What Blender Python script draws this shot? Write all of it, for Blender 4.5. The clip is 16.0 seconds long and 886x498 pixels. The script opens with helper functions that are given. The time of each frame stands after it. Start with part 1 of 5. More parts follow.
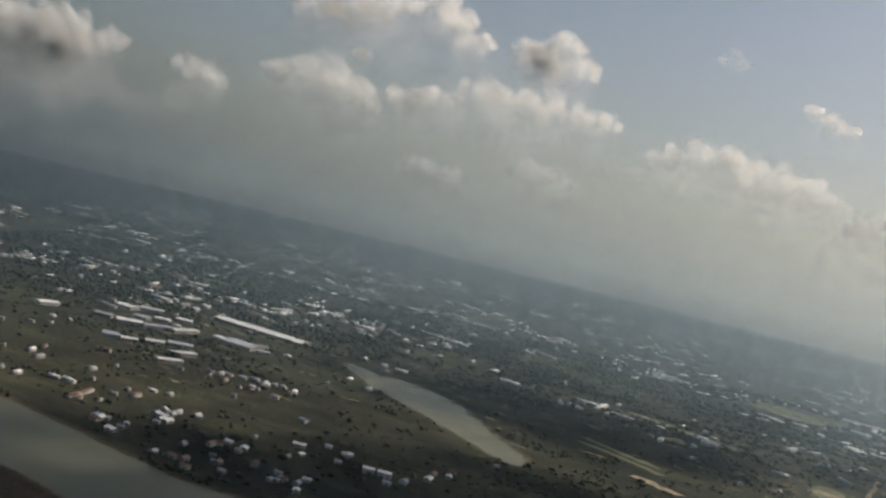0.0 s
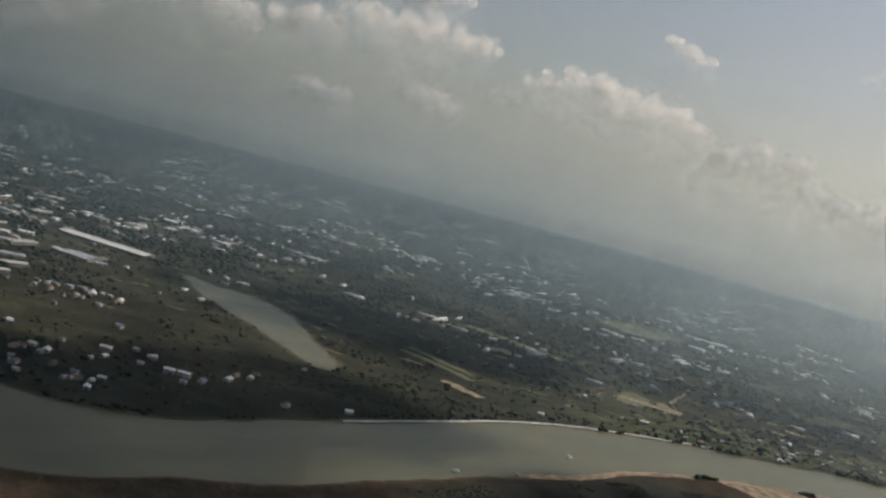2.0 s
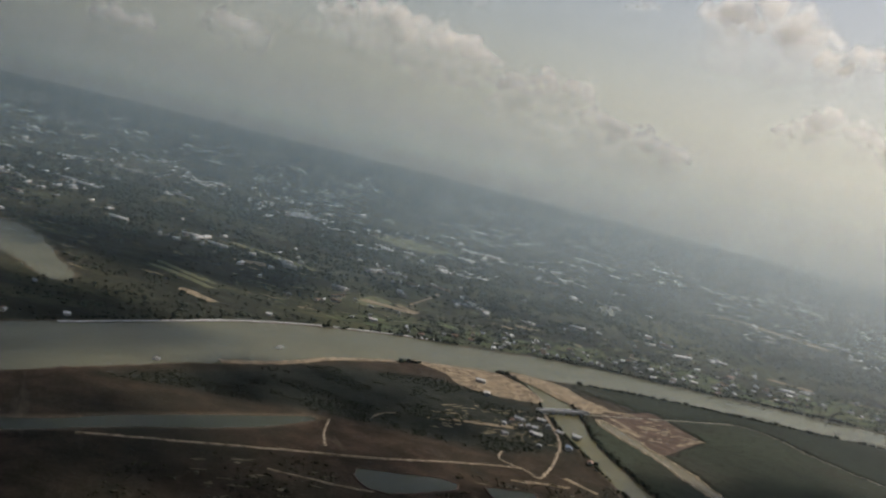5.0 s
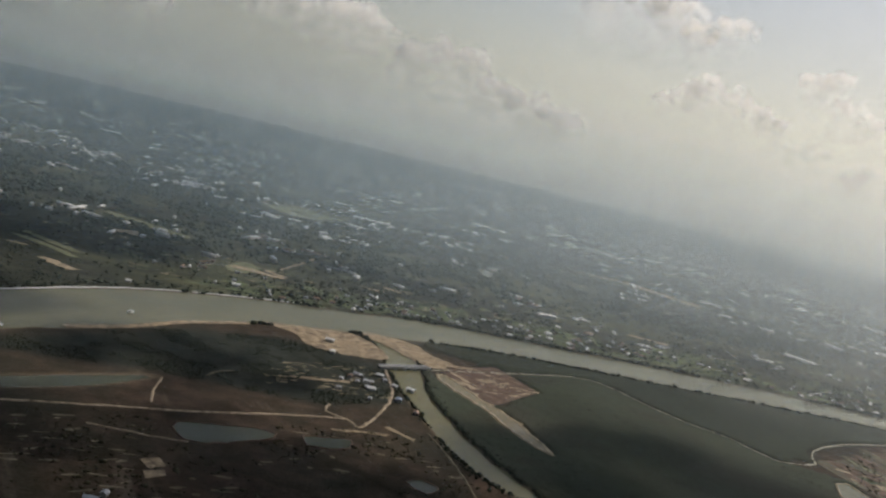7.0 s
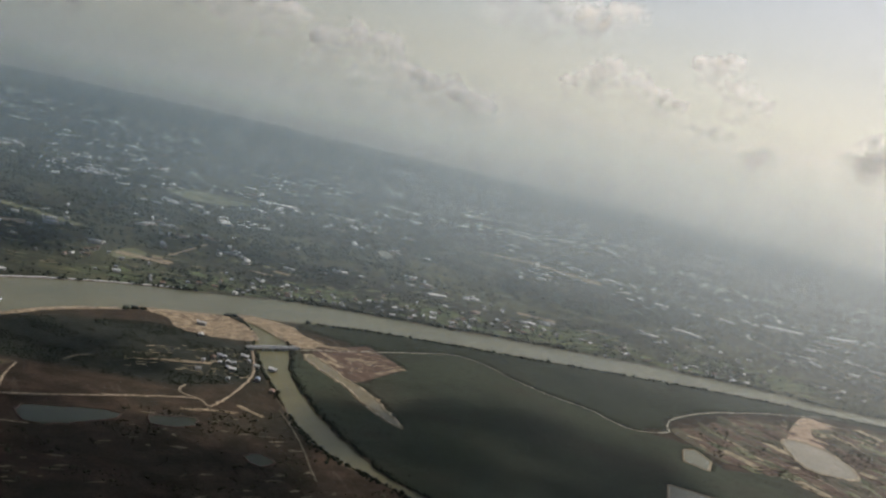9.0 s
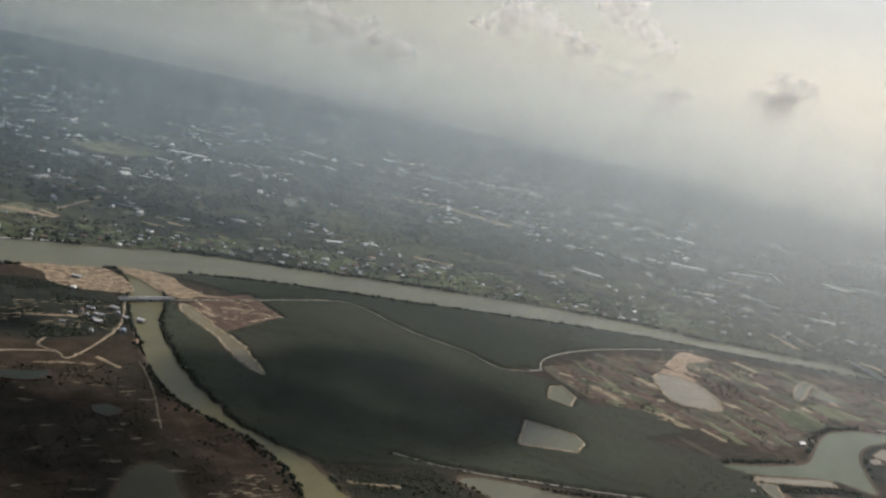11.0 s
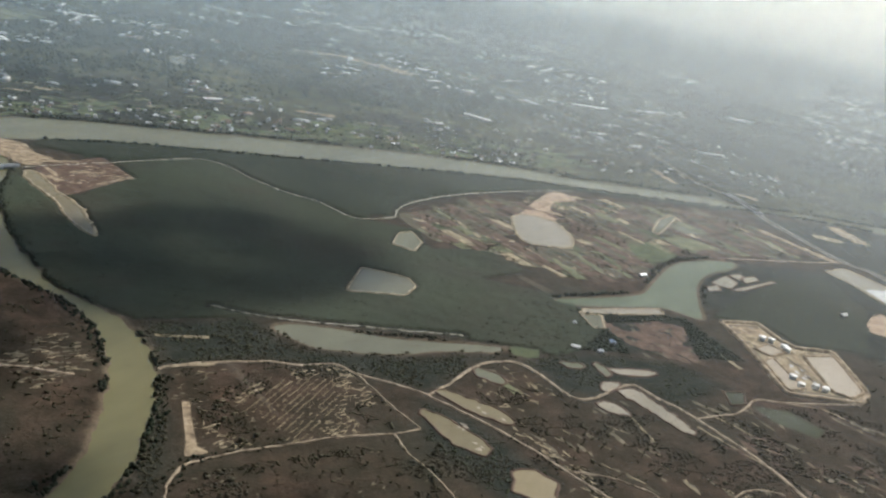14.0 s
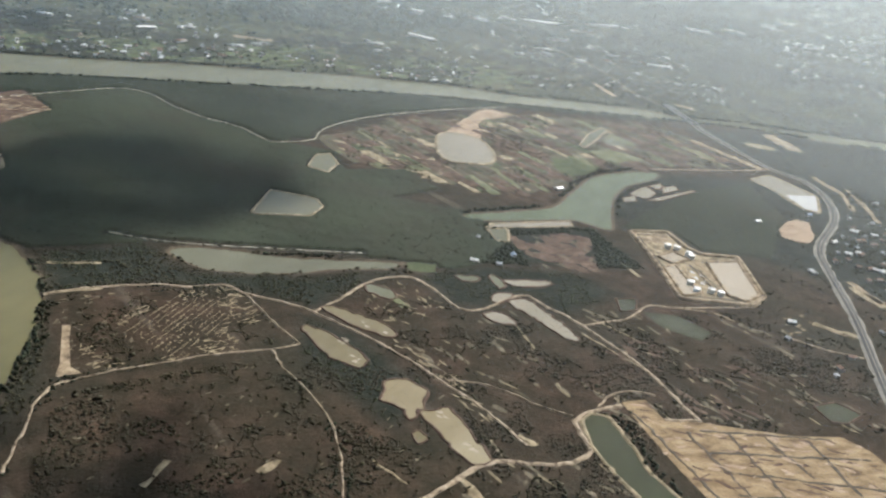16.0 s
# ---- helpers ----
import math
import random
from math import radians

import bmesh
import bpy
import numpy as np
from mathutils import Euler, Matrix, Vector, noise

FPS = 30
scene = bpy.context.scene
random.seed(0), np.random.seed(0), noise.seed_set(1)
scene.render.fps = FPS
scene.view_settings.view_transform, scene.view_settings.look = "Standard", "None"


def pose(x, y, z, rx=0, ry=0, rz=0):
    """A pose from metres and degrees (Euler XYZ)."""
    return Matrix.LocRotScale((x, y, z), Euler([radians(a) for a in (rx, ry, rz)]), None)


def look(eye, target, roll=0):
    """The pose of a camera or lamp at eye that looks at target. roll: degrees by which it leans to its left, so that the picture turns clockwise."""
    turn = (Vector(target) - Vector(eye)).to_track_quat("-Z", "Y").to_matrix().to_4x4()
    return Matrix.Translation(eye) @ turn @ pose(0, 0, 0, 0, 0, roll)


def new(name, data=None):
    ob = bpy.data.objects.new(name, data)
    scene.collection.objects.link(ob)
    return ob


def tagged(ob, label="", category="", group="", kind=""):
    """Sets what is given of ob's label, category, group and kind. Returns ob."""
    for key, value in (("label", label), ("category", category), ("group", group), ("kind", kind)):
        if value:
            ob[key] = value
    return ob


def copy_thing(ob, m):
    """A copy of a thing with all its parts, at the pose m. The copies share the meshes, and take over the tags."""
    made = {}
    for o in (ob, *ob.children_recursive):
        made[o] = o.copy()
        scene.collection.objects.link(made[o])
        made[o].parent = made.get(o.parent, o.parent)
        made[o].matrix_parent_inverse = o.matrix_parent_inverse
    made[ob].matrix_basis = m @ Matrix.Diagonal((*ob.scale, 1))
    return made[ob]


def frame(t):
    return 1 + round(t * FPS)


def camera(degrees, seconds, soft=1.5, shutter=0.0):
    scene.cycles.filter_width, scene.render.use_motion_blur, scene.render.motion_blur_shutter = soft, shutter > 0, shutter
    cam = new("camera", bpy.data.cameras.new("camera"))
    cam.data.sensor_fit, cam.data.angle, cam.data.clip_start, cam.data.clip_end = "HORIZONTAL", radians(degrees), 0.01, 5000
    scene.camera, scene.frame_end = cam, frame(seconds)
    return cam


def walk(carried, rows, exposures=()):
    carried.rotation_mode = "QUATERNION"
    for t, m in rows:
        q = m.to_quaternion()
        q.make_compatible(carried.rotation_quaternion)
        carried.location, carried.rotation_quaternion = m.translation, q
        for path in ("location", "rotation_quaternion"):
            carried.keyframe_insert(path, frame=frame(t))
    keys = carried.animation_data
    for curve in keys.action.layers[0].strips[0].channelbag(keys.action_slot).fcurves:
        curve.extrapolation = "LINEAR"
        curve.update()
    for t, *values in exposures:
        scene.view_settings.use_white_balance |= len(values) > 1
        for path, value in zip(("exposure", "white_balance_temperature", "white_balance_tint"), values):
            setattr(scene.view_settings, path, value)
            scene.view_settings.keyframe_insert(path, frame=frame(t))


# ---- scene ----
cam = camera(46.0, 16.0, soft=2.6)
PATH = [
    (0, (0.11, 0.034, 136.728), (0.11, 2.033, 136.673), 13.8),
    (0.5, (15.482, -9.652, 140.824), (15.534, -7.654, 140.737), 14.5),
    (1, (30.797, -19.631, 144.66), (30.904, -17.638, 144.532), 14.9),
    (1.5, (45.893, -30.291, 148.033), (46.053, -28.303, 147.88), 15.1),
    (2, (60.513, -41.848, 150.983), (60.716, -39.865, 150.826), 15.0),
    (2.5, (74.43, -54.475, 153.465), (74.679, -52.497, 153.305), 14.7),
    (3, (87.571, -68.175, 155.522), (87.877, -66.205, 155.354), 14.4),
    (3.5, (100.096, -82.697, 157.416), (100.46, -80.739, 157.237), 14.2),
    (4, (112.262, -97.68, 159.502), (112.68, -95.734, 159.313), 14.2),
    (4.5, (124.213, -112.767, 161.942), (124.684, -110.834, 161.743), 14.1),
    (5, (136.081, -127.743, 164.726), (136.6, -125.822, 164.517), 14.2),
    (7.5, (193.452, -193.881, 187.948), (194.137, -192.018, 187.706), 13.7),
    (8, (204.867, -205.225, 192.407), (205.577, -203.371, 192.164), 13.6),
    (8.5, (216.338, -216.368, 196.889), (217.074, -214.525, 196.644), 13.5),
    (11, (277.426, -263.126, 220.31), (278.289, -261.353, 219.977), 12.6),
    (11.5, (289.797, -270.725, 224.401), (290.686, -268.974, 224.018), 12.3),
    (12, (302.259, -278.267, 228.342), (303.17, -276.54, 227.907), 12.0),
    (12.5, (314.92, -285.98, 232.071), (315.848, -284.277, 231.583), 11.7),
    (13, (327.795, -294.096, 235.551), (328.732, -292.412, 235.017), 11.4),
    (13.5, (340.849, -302.771, 238.711), (341.792, -301.101, 238.143), 11.1),
    (14, (353.972, -311.944, 241.601), (354.916, -310.285, 241.006), 10.6),
    (14.5, (367.028, -321.458, 244.296), (367.974, -319.81, 243.672), 10.2),
    (15, (379.944, -331.078, 246.917), (380.89, -329.443, 246.259), 9.6),
    (15.5, (392.73, -340.693, 249.54), (393.676, -339.074, 248.845), 9.2),
    (16, (405.409, -350.248, 252.197), (406.353, -348.645, 251.465), 8.9),
]
EXPOSURES = [(0.0, -0.12, 7000, 13), (0.5, -0.3, 7000, 13), (2.5, -0.3, 6950, 13), (5.0, -0.3, 6900, 13), (8.0, -0.2, 6800, 13), (11.0, -0.2, 6650, 13), (12.5, -0.15, 6550, 12), (13.0, 0.04, 6480, 11), (13.5, 0.22, 6400, 10), (14.5, 0.38, 6350, 9), (16.0, 0.58, 6330, 9)]
SUN_STRENGTH, SKY_STRENGTH = 4.0, 0.078
scene.cycles.transparent_max_bounces = 64
# radius, height, density, height scale, low edge
HAZE = [
    (430, 2500, 0.012, 200, 40),
    (530, 2500, 0.018, 170, 40),
    (650, 2500, 0.03, 140, 35),
    (780, 2500, 0.05, 120, 30),
    (920, 2500, 0.1, 125, 27),
    (1070, 2500, 0.135, 140, 27),
    (1250, 2500, 0.165, 160, 26),
    (1450, 2500, 0.185, 185, 27),
    (1690, 2500, 0.195, 205, 27),
    (1970, 2500, 0.195, 225, 27),
    (2200, 2500, 0.095, 245, 26),
    (2430, 2500, 0.095, 260, 26),
    (2670, 2500, 0.09, 275, 28),
    (2920, 2500, 0.09, 295, 30),
    (3180, 2500, 0.09, 315, 34),
    (3320, 2500, 0.09, 325, 32),
    (3450, 2500, 0.095, 340, 32),
    (3580, 2500, 0.1, 355, 32),
    (3720, 2500, 0.12, 370, 34),
    (3860, 2500, 0.13, 385, 36),
    (4000, 2500, 0.14, 400, 38),
    (4170, 2500, 0.15, 420, 40),
    (4350, 2500, 0.96, 640, 100),
]
# share of the near and the far haze towards the north, and towards the sunny side
HAZE_NORTH, HAZE_EAST = (1.0, 0.75), (1.08, 1.9)
# unseen clouds added overhead to shade the land: place, width, depth, seed
SHADE = [(553, 355, 165, 118, 51), (190, 290, 190, 120, 52), (360, 60, 90, 70, 62), (478, -5, 95, 55, 65), (70, 560, 130, 110, 63), (270, 480, 120, 70, 64), (95, 335, 110, 75, 67), (-40, 440, 220, 120, 57), (150, 850, 220, 120, 54), (335, 245, 100, 120, 56), (345, 225, 85, 120, 58)]
walk(cam, [(t, look(eye, target, roll)) for t, eye, target, roll in PATH], EXPOSURES)

SHELL = (200.0, -170.0)

# ---- world and sun ----
SUN = Vector((0.80, 0.46, 0.78)).normalized()
sky_world = bpy.data.worlds.new("sky")
scene.world = sky_world
sky_world.use_nodes = True
_n = sky_world.node_tree
_sky = _n.nodes.new("ShaderNodeTexSky")
_sky.sky_type, _sky.sun_disc = "NISHITA", False
_sky.sun_elevation = math.asin(SUN.z)
_sky.sun_rotation = math.atan2(SUN.x, SUN.y)
_sky.air_density, _sky.dust_density, _sky.ozone_density = 1.0, 1.8, 1.4
_n.links.new(_sky.outputs[0], _n.nodes["Background"].inputs[0])
_n.nodes["Background"].inputs[1].default_value = SKY_STRENGTH
sun_data = bpy.data.lights.new("sun", "SUN")
sun_data.energy, sun_data.angle, sun_data.color = SUN_STRENGTH, radians(0.6), (1.0, 0.975, 0.94)
sun = new("sun", sun_data)
sun.matrix_world = look(SUN * 3000, (0, 0, 0))


# ---- materials ----
def ramp(nt, fac, stops):
    node = nt.nodes.new("ShaderNodeValToRGB")
    els = node.color_ramp.elements
    els[0].position, els[0].color = stops[0][0], (*stops[0][1], 1)
    els[1].position, els[1].color = stops[-1][0], (*stops[-1][1], 1)
    for p, c in stops[1:-1]:
        e = els.new(p)
        e.color = (*c, 1)
    nt.links.new(fac, node.inputs[0])
    return node.outputs[0]


def noise_fac(nt, scale, detail=4, rough=0.6, stretch=None, distort=0.0):
    geo = nt.nodes.new("ShaderNodeTexCoord")
    src = geo.outputs["Object"]
    if stretch:
        mp = nt.nodes.new("ShaderNodeMapping")
        mp.inputs["Rotation"].default_value = (0, 0, radians(stretch[0]))
        mp.vector_type = "TEXTURE"
        mp.inputs["Scale"].default_value = (1 / stretch[1], 1 / stretch[2], 1)
        nt.links.new(src, mp.inputs[0])
        src = mp.outputs[0]
    n = nt.nodes.new("ShaderNodeTexNoise")
    n.inputs["Scale"].default_value, n.inputs["Detail"].default_value = scale, detail
    n.inputs["Roughness"].default_value, n.inputs["Distortion"].default_value = rough, distort
    nt.links.new(src, n.inputs["Vector"])
    return n.outputs[0]


def mix(nt, fac, a, b):
    m = nt.nodes.new("ShaderNodeMix")
    m.data_type = "RGBA"
    for sock, v in ((m.inputs[0], fac), (m.inputs[6], a), (m.inputs[7], b)):
        if isinstance(v, (int, float)):
            sock.default_value = v
        elif isinstance(v, tuple):
            sock.default_value = (*v, 1)
        else:
            nt.links.new(v, sock)
    return m.outputs[2]


def math_node(nt, op, a, b=None, clamp=False):
    m = nt.nodes.new("ShaderNodeMath")
    m.operation, m.use_clamp = op, clamp
    for sock, v in zip(m.inputs, (a, b)):
        if v is None:
            continue
        if isinstance(v, (int, float)):
            sock.default_value = v
        else:
            nt.links.new(v, sock)
    return m.outputs[0]


def blank(name):
    m = bpy.data.materials.new(name)
    m.use_nodes = True
    nt = m.node_tree
    return m, nt, nt.nodes["Principled BSDF"]


def surface(name, stops, scale, rough=0.85, fine=None, bump=0.0, stretch=None, metal=0.0, vary=0.0, gloss=0.15):
    """A coat with a wide noise through a ramp, a fine grain over it, and a shade of its own for each object."""
    m, nt, bsdf = blank(name)
    col = ramp(nt, noise_fac(nt, scale, 5, 0.6, stretch), stops)
    if fine:
        g = noise_fac(nt, fine, 3, 0.7)
        col = mix(nt, 1.0, col, ramp(nt, g, [(0.25, (0.72,) * 3), (0.75, (1.25,) * 3)]))
        nt.nodes[-1].blend_type = "MULTIPLY" if nt.nodes[-1].bl_idname == "ShaderNodeMix" else "MIX"
    if vary:
        info = nt.nodes.new("ShaderNodeObjectInfo")
        shade = ramp(nt, info.outputs["Random"], [(0.0, (1 - vary,) * 3), (1.0, (1 + vary,) * 3)])
        m2 = nt.nodes.new("ShaderNodeMix")
        m2.data_type, m2.blend_type = "RGBA", "MULTIPLY"
        m2.inputs[0].default_value = 1
        nt.links.new(col, m2.inputs[6])
        nt.links.new(shade, m2.inputs[7])
        col = m2.outputs[2]
    nt.links.new(col, bsdf.inputs["Base Color"])
    bsdf.inputs["Roughness"].default_value, bsdf.inputs["Metallic"].default_value = rough, metal
    bsdf.inputs["Specular IOR Level"].default_value = gloss
    if bump:
        b = nt.nodes.new("ShaderNodeBump")
        b.inputs["Strength"].default_value, b.inputs["Distance"].default_value = bump, 0.5
        nt.links.new(noise_fac(nt, fine or scale * 6, 3), b.inputs["Height"])
        nt.links.new(b.outputs[0], bsdf.inputs["Normal"])
    return m


def leaf_coat(name, dark, light, vary=0.5, dry=None):
    """Foliage: a tone for each clump, and a mottled grain of leaves."""
    m, nt, bsdf = blank(name)
    geo = nt.nodes.new("ShaderNodeNewGeometry")
    tone = math_node(nt, "MULTIPLY", geo.outputs["Random Per Island"], vary)
    tone = math_node(nt, "ADD", tone, math_node(nt, "MULTIPLY", noise_fac(nt, 0.012, 3), 0.8))
    tone = math_node(nt, "ADD", tone, math_node(nt, "MULTIPLY", noise_fac(nt, 0.9, 3), 0.45))
    col = ramp(nt, tone, [(0.35, dark), (0.75, tuple((a + b) / 2 for a, b in zip(dark, light))), (1.0, light)])
    if dry:
        col = mix(nt, ramp(nt, noise_fac(nt, 0.0075, 5, 0.65), [(0.5, (0, 0, 0)), (0.68, (0.7,) * 3)]), col, dry)
    nt.links.new(col, bsdf.inputs["Base Color"])
    bsdf.inputs["Roughness"].default_value = 0.8
    bsdf.inputs["Specular IOR Level"].default_value = 0.03
    return m


def water_coat(name, base, rough=0.12, ripple=0.25, patch=None):
    m, nt, bsdf = blank(name)
    b2 = patch or tuple(c * 1.25 for c in base)
    col = ramp(nt, noise_fac(nt, 0.012, 4, 0.6, (35, 1, 2.5)), [(0.35, base), (0.7, b2)])
    nt.links.new(col, bsdf.inputs["Base Color"])
    bsdf.inputs["Roughness"].default_value = rough
    bsdf.inputs["IOR"].default_value = 1.33
    bsdf.inputs["Specular IOR Level"].default_value = 0.11
    b = nt.nodes.new("ShaderNodeBump")
    b.inputs["Strength"].default_value, b.inputs["Distance"].default_value = ripple, 0.3
    nt.links.new(noise_fac(nt, 0.35, 3, 0.6, (20, 1, 2)), b.inputs["Height"])
    nt.links.new(b.outputs[0], bsdf.inputs["Normal"])
    return m


def ground_coat():
    """Dry scrub, wet forest floor and town green, blended where the land changes; streaks of bare soil; cloud shade
    painted into the town.
    """
    m, nt, bsdf = blank("ground soil")
    def mask(name):
        a = nt.nodes.new("ShaderNodeAttribute")
        a.attribute_name = name
        return a.outputs["Fac"]
    wide, mid, fine = noise_fac(nt, 0.009, 5, 0.62), noise_fac(nt, 0.06, 5, 0.65), noise_fac(nt, 0.5, 4, 0.7)
    scrub = ramp(nt, mid, [(0.3, (0.028, 0.022, 0.014)), (0.45, (0.045, 0.033, 0.021)), (0.58, (0.068, 0.046, 0.03)), (0.7, (0.09, 0.059, 0.038)), (0.82, (0.13, 0.088, 0.058))])
    scrub = mix(nt, math_node(nt, "MULTIPLY", ramp(nt, wide, [(0.4, (0, 0, 0)), (0.65, (1, 1, 1))]), 0.6), scrub, (0.036, 0.038, 0.025))
    streak = noise_fac(nt, 0.05, 4, 0.6, (8, 1.0, 0.14))
    scrub = mix(nt, ramp(nt, streak, [(0.6, (0, 0, 0)), (0.72, (0.75, 0.75, 0.75))]), scrub, (0.12, 0.095, 0.07))
    forest = ramp(nt, mid, [(0.3, (0.02, 0.023, 0.017)), (0.7, (0.038, 0.041, 0.03))])
    town = ramp(nt, noise_fac(nt, 0.02, 6, 0.7, (-14, 0.7, 1.6)), [(0.3, (0.026, 0.029, 0.019)), (0.45, (0.036, 0.039, 0.025)), (0.55, (0.05, 0.051, 0.032)), (0.66, (0.074, 0.07, 0.043)), (0.8, (0.14, 0.118, 0.082))])
    speck = noise_fac(nt, 0.16, 4, 0.72, (-14, 0.5, 1.3))
    town = mix(nt, ramp(nt, speck, [(0.6, (0, 0, 0)), (0.74, (0.8, 0.8, 0.8))]), town, (0.17, 0.145, 0.105))
    town = mix(nt, ramp(nt, speck, [(0.3, (0.8, 0.8, 0.8)), (0.42, (0, 0, 0))]), town, (0.022, 0.03, 0.018))
    # broad town patches: pale greenery, and cloud shade painted in as dark blue
    shade_drift = nt.nodes.new("ShaderNodeMix")
    shade_drift.data_type, shade_drift.blend_type = "RGBA", "MULTIPLY"
    shade_drift.inputs[0].default_value = 1
    nt.links.new(town, shade_drift.inputs[6])
    nt.links.new(ramp(nt, noise_fac(nt, 0.0045, 4, 0.6), [(0.36, (0.6, 0.62, 0.68)), (0.5, (1.0, 1.0, 1.0)), (0.64, (1.5, 1.5, 1.25))]), shade_drift.inputs[7])
    col = mix(nt, mask("town"), scrub, shade_drift.outputs[2])
    col = mix(nt, mask("forest"), col, forest)
    col = mix(nt, mask("shore"), col, (0.15, 0.115, 0.075))
    gr = nt.nodes.new("ShaderNodeMix")
    gr.data_type, gr.blend_type = "RGBA", "MULTIPLY"
    gr.inputs[0].default_value = 1
    nt.links.new(col, gr.inputs[6])
    nt.links.new(ramp(nt, fine, [(0.25, (0.6,) * 3), (0.75, (1.4,) * 3)]), gr.inputs[7])
    nt.links.new(gr.outputs[2], bsdf.inputs["Base Color"])
    bsdf.inputs["Roughness"].default_value = 0.95
    bsdf.inputs["Specular IOR Level"].default_value = 0.05
    b = nt.nodes.new("ShaderNodeBump")
    b.inputs["Strength"].default_value, b.inputs["Distance"].default_value = 0.6, 1.0
    nt.links.new(fine, b.inputs["Height"])
    nt.links.new(b.outputs[0], bsdf.inputs["Normal"])
    return m


SOIL = ground_coat()
RIVER = water_coat("river water", (0.128, 0.125, 0.076), 0.12, 0.1, (0.158, 0.15, 0.088))
CANAL = water_coat("canal water", (0.128, 0.12, 0.06), 0.12, 0.1, (0.165, 0.148, 0.072))
POND_GREY = water_coat("grey pond water", (0.135, 0.132, 0.088), 0.1, 0.08)
POND_GREEN = water_coat("green pond water", (0.05, 0.054, 0.03), 0.1, 0.05)
POND_DARK = water_coat("dark stagnant water", (0.085, 0.072, 0.036), 0.3, 0.03)
POND_TEAL = water_coat("lagoon water", (0.105, 0.122, 0.074), 0.1, 0.08)
POND_PALE = water_coat("silty pond water", (0.25, 0.22, 0.16), 0.1, 0.08, (0.31, 0.27, 0.2))
POND_FOAM = water_coat("foamy ochre water", (0.23, 0.185, 0.105), 0.1, 0.08, (0.33, 0.28, 0.18))
BASIN = water_coat("settling silt water", (0.36, 0.3, 0.215), 0.1, 0.06, (0.42, 0.355, 0.265))
POND_OCHRE = water_coat("ochre pond water", (0.165, 0.138, 0.078), 0.1, 0.08, (0.24, 0.2, 0.12))
SAND = surface("dry sand", [(0.32, (0.1, 0.074, 0.045)), (0.45, (0.23, 0.17, 0.105)), (0.56, (0.33, 0.25, 0.155)), (0.72, (0.46, 0.365, 0.24))], 0.16, 0.9, 0.7, 0.4)
FURROWED = surface("ploughed sand", [(0.3, (0.1, 0.066, 0.036)), (0.42, (0.21, 0.142, 0.073)), (0.55, (0.3, 0.212, 0.112)), (0.72, (0.4, 0.305, 0.18))], 0.11, 0.9, 0.9, 0.5, (-15, 0.7, 1.3))
SAND_RED = surface("reddish earth", [(0.3, (0.26, 0.18, 0.115)), (0.7, (0.46, 0.34, 0.23))], 0.08, 0.9, 0.8, 0.4)
BANK = surface("earth bank", [(0.3, (0.12, 0.093, 0.055)), (0.5, (0.28, 0.22, 0.132)), (0.7, (0.44, 0.355, 0.225))], 0.15, 0.9, 1.2, 0.4)
TRACK = surface("laterite track", [(0.36, (0.1, 0.075, 0.05)), (0.46, (0.29, 0.22, 0.145)), (0.7, (0.5, 0.4, 0.28))], 0.3, 0.9, 1.0, 0.3)
PALE_TRACK = surface("pale sandy track", [(0.42, (0.045, 0.045, 0.03)), (0.5, (0.33, 0.3, 0.22)), (0.7, (0.58, 0.52, 0.41))], 0.28, 0.9, 1.0, 0.3)
FAINT = surface("overgrown track", [(0.35, (0.07, 0.06, 0.036)), (0.65, (0.22, 0.18, 0.12))], 0.12, 0.9, 1.0, 0.3)
ASPHALT = surface("worn asphalt", [(0.3, (0.07, 0.067, 0.06)), (0.7, (0.11, 0.105, 0.095))], 0.08, 0.9, 1.5)
VERGE = surface("road shoulder", [(0.3, (0.17, 0.155, 0.125)), (0.7, (0.3, 0.27, 0.22))], 0.1, 0.9, 1.2, 0.3)
GRASS = surface("pale field", [(0.3, (0.09, 0.1, 0.05)), (0.55, (0.16, 0.16, 0.085)), (0.75, (0.28, 0.25, 0.16))], 0.05, 0.95, 0.5, 0.3)
CLAY = surface("brown field", [(0.3, (0.068, 0.043, 0.03)), (0.5, (0.1, 0.064, 0.044)), (0.7, (0.17, 0.116, 0.08))], 0.09, 0.95, 0.6, 0.4)
PLOTS = surface("worked plots", [(0.3, (0.04, 0.045, 0.025)), (0.42, (0.075, 0.07, 0.043)), (0.52, (0.11, 0.088, 0.06)), (0.6, (0.085, 0.09, 0.048)), (0.72, (0.25, 0.2, 0.14))], 0.08, 0.95, 0.7, 0.3, (-66, 0.5, 1.1))
DITCH = surface("wet ditch earth", [(0.3, (0.05, 0.042, 0.028)), (0.7, (0.12, 0.095, 0.062))], 0.2, 0.8, 1.0, 0.3)
GARDEN = surface("green gardens", [(0.3, (0.06, 0.078, 0.034)), (0.55, (0.1, 0.125, 0.05)), (0.75, (0.17, 0.18, 0.085))], 0.05, 0.95, 0.5, 0.3)
GREEN = surface("green field", [(0.3, (0.055, 0.068, 0.032)), (0.7, (0.1, 0.115, 0.055))], 0.06, 0.95, 0.6, 0.3)
CONCRETE = surface("concrete", [(0.3, (0.4, 0.39, 0.36)), (0.7, (0.6, 0.58, 0.54))], 0.3, 0.8, 2.0)
WALL = surface("plastered wall", [(0.3, (0.22, 0.2, 0.17)), (0.7, (0.42, 0.39, 0.34))], 0.4, 0.85, 2.0, vary=0.25)
ROOF_WHITE = surface("pale sheet roof", [(0.3, (0.6, 0.57, 0.5)), (0.7, (0.82, 0.8, 0.72))], 0.3, 0.4, 2.5, vary=0.25, gloss=0.2)
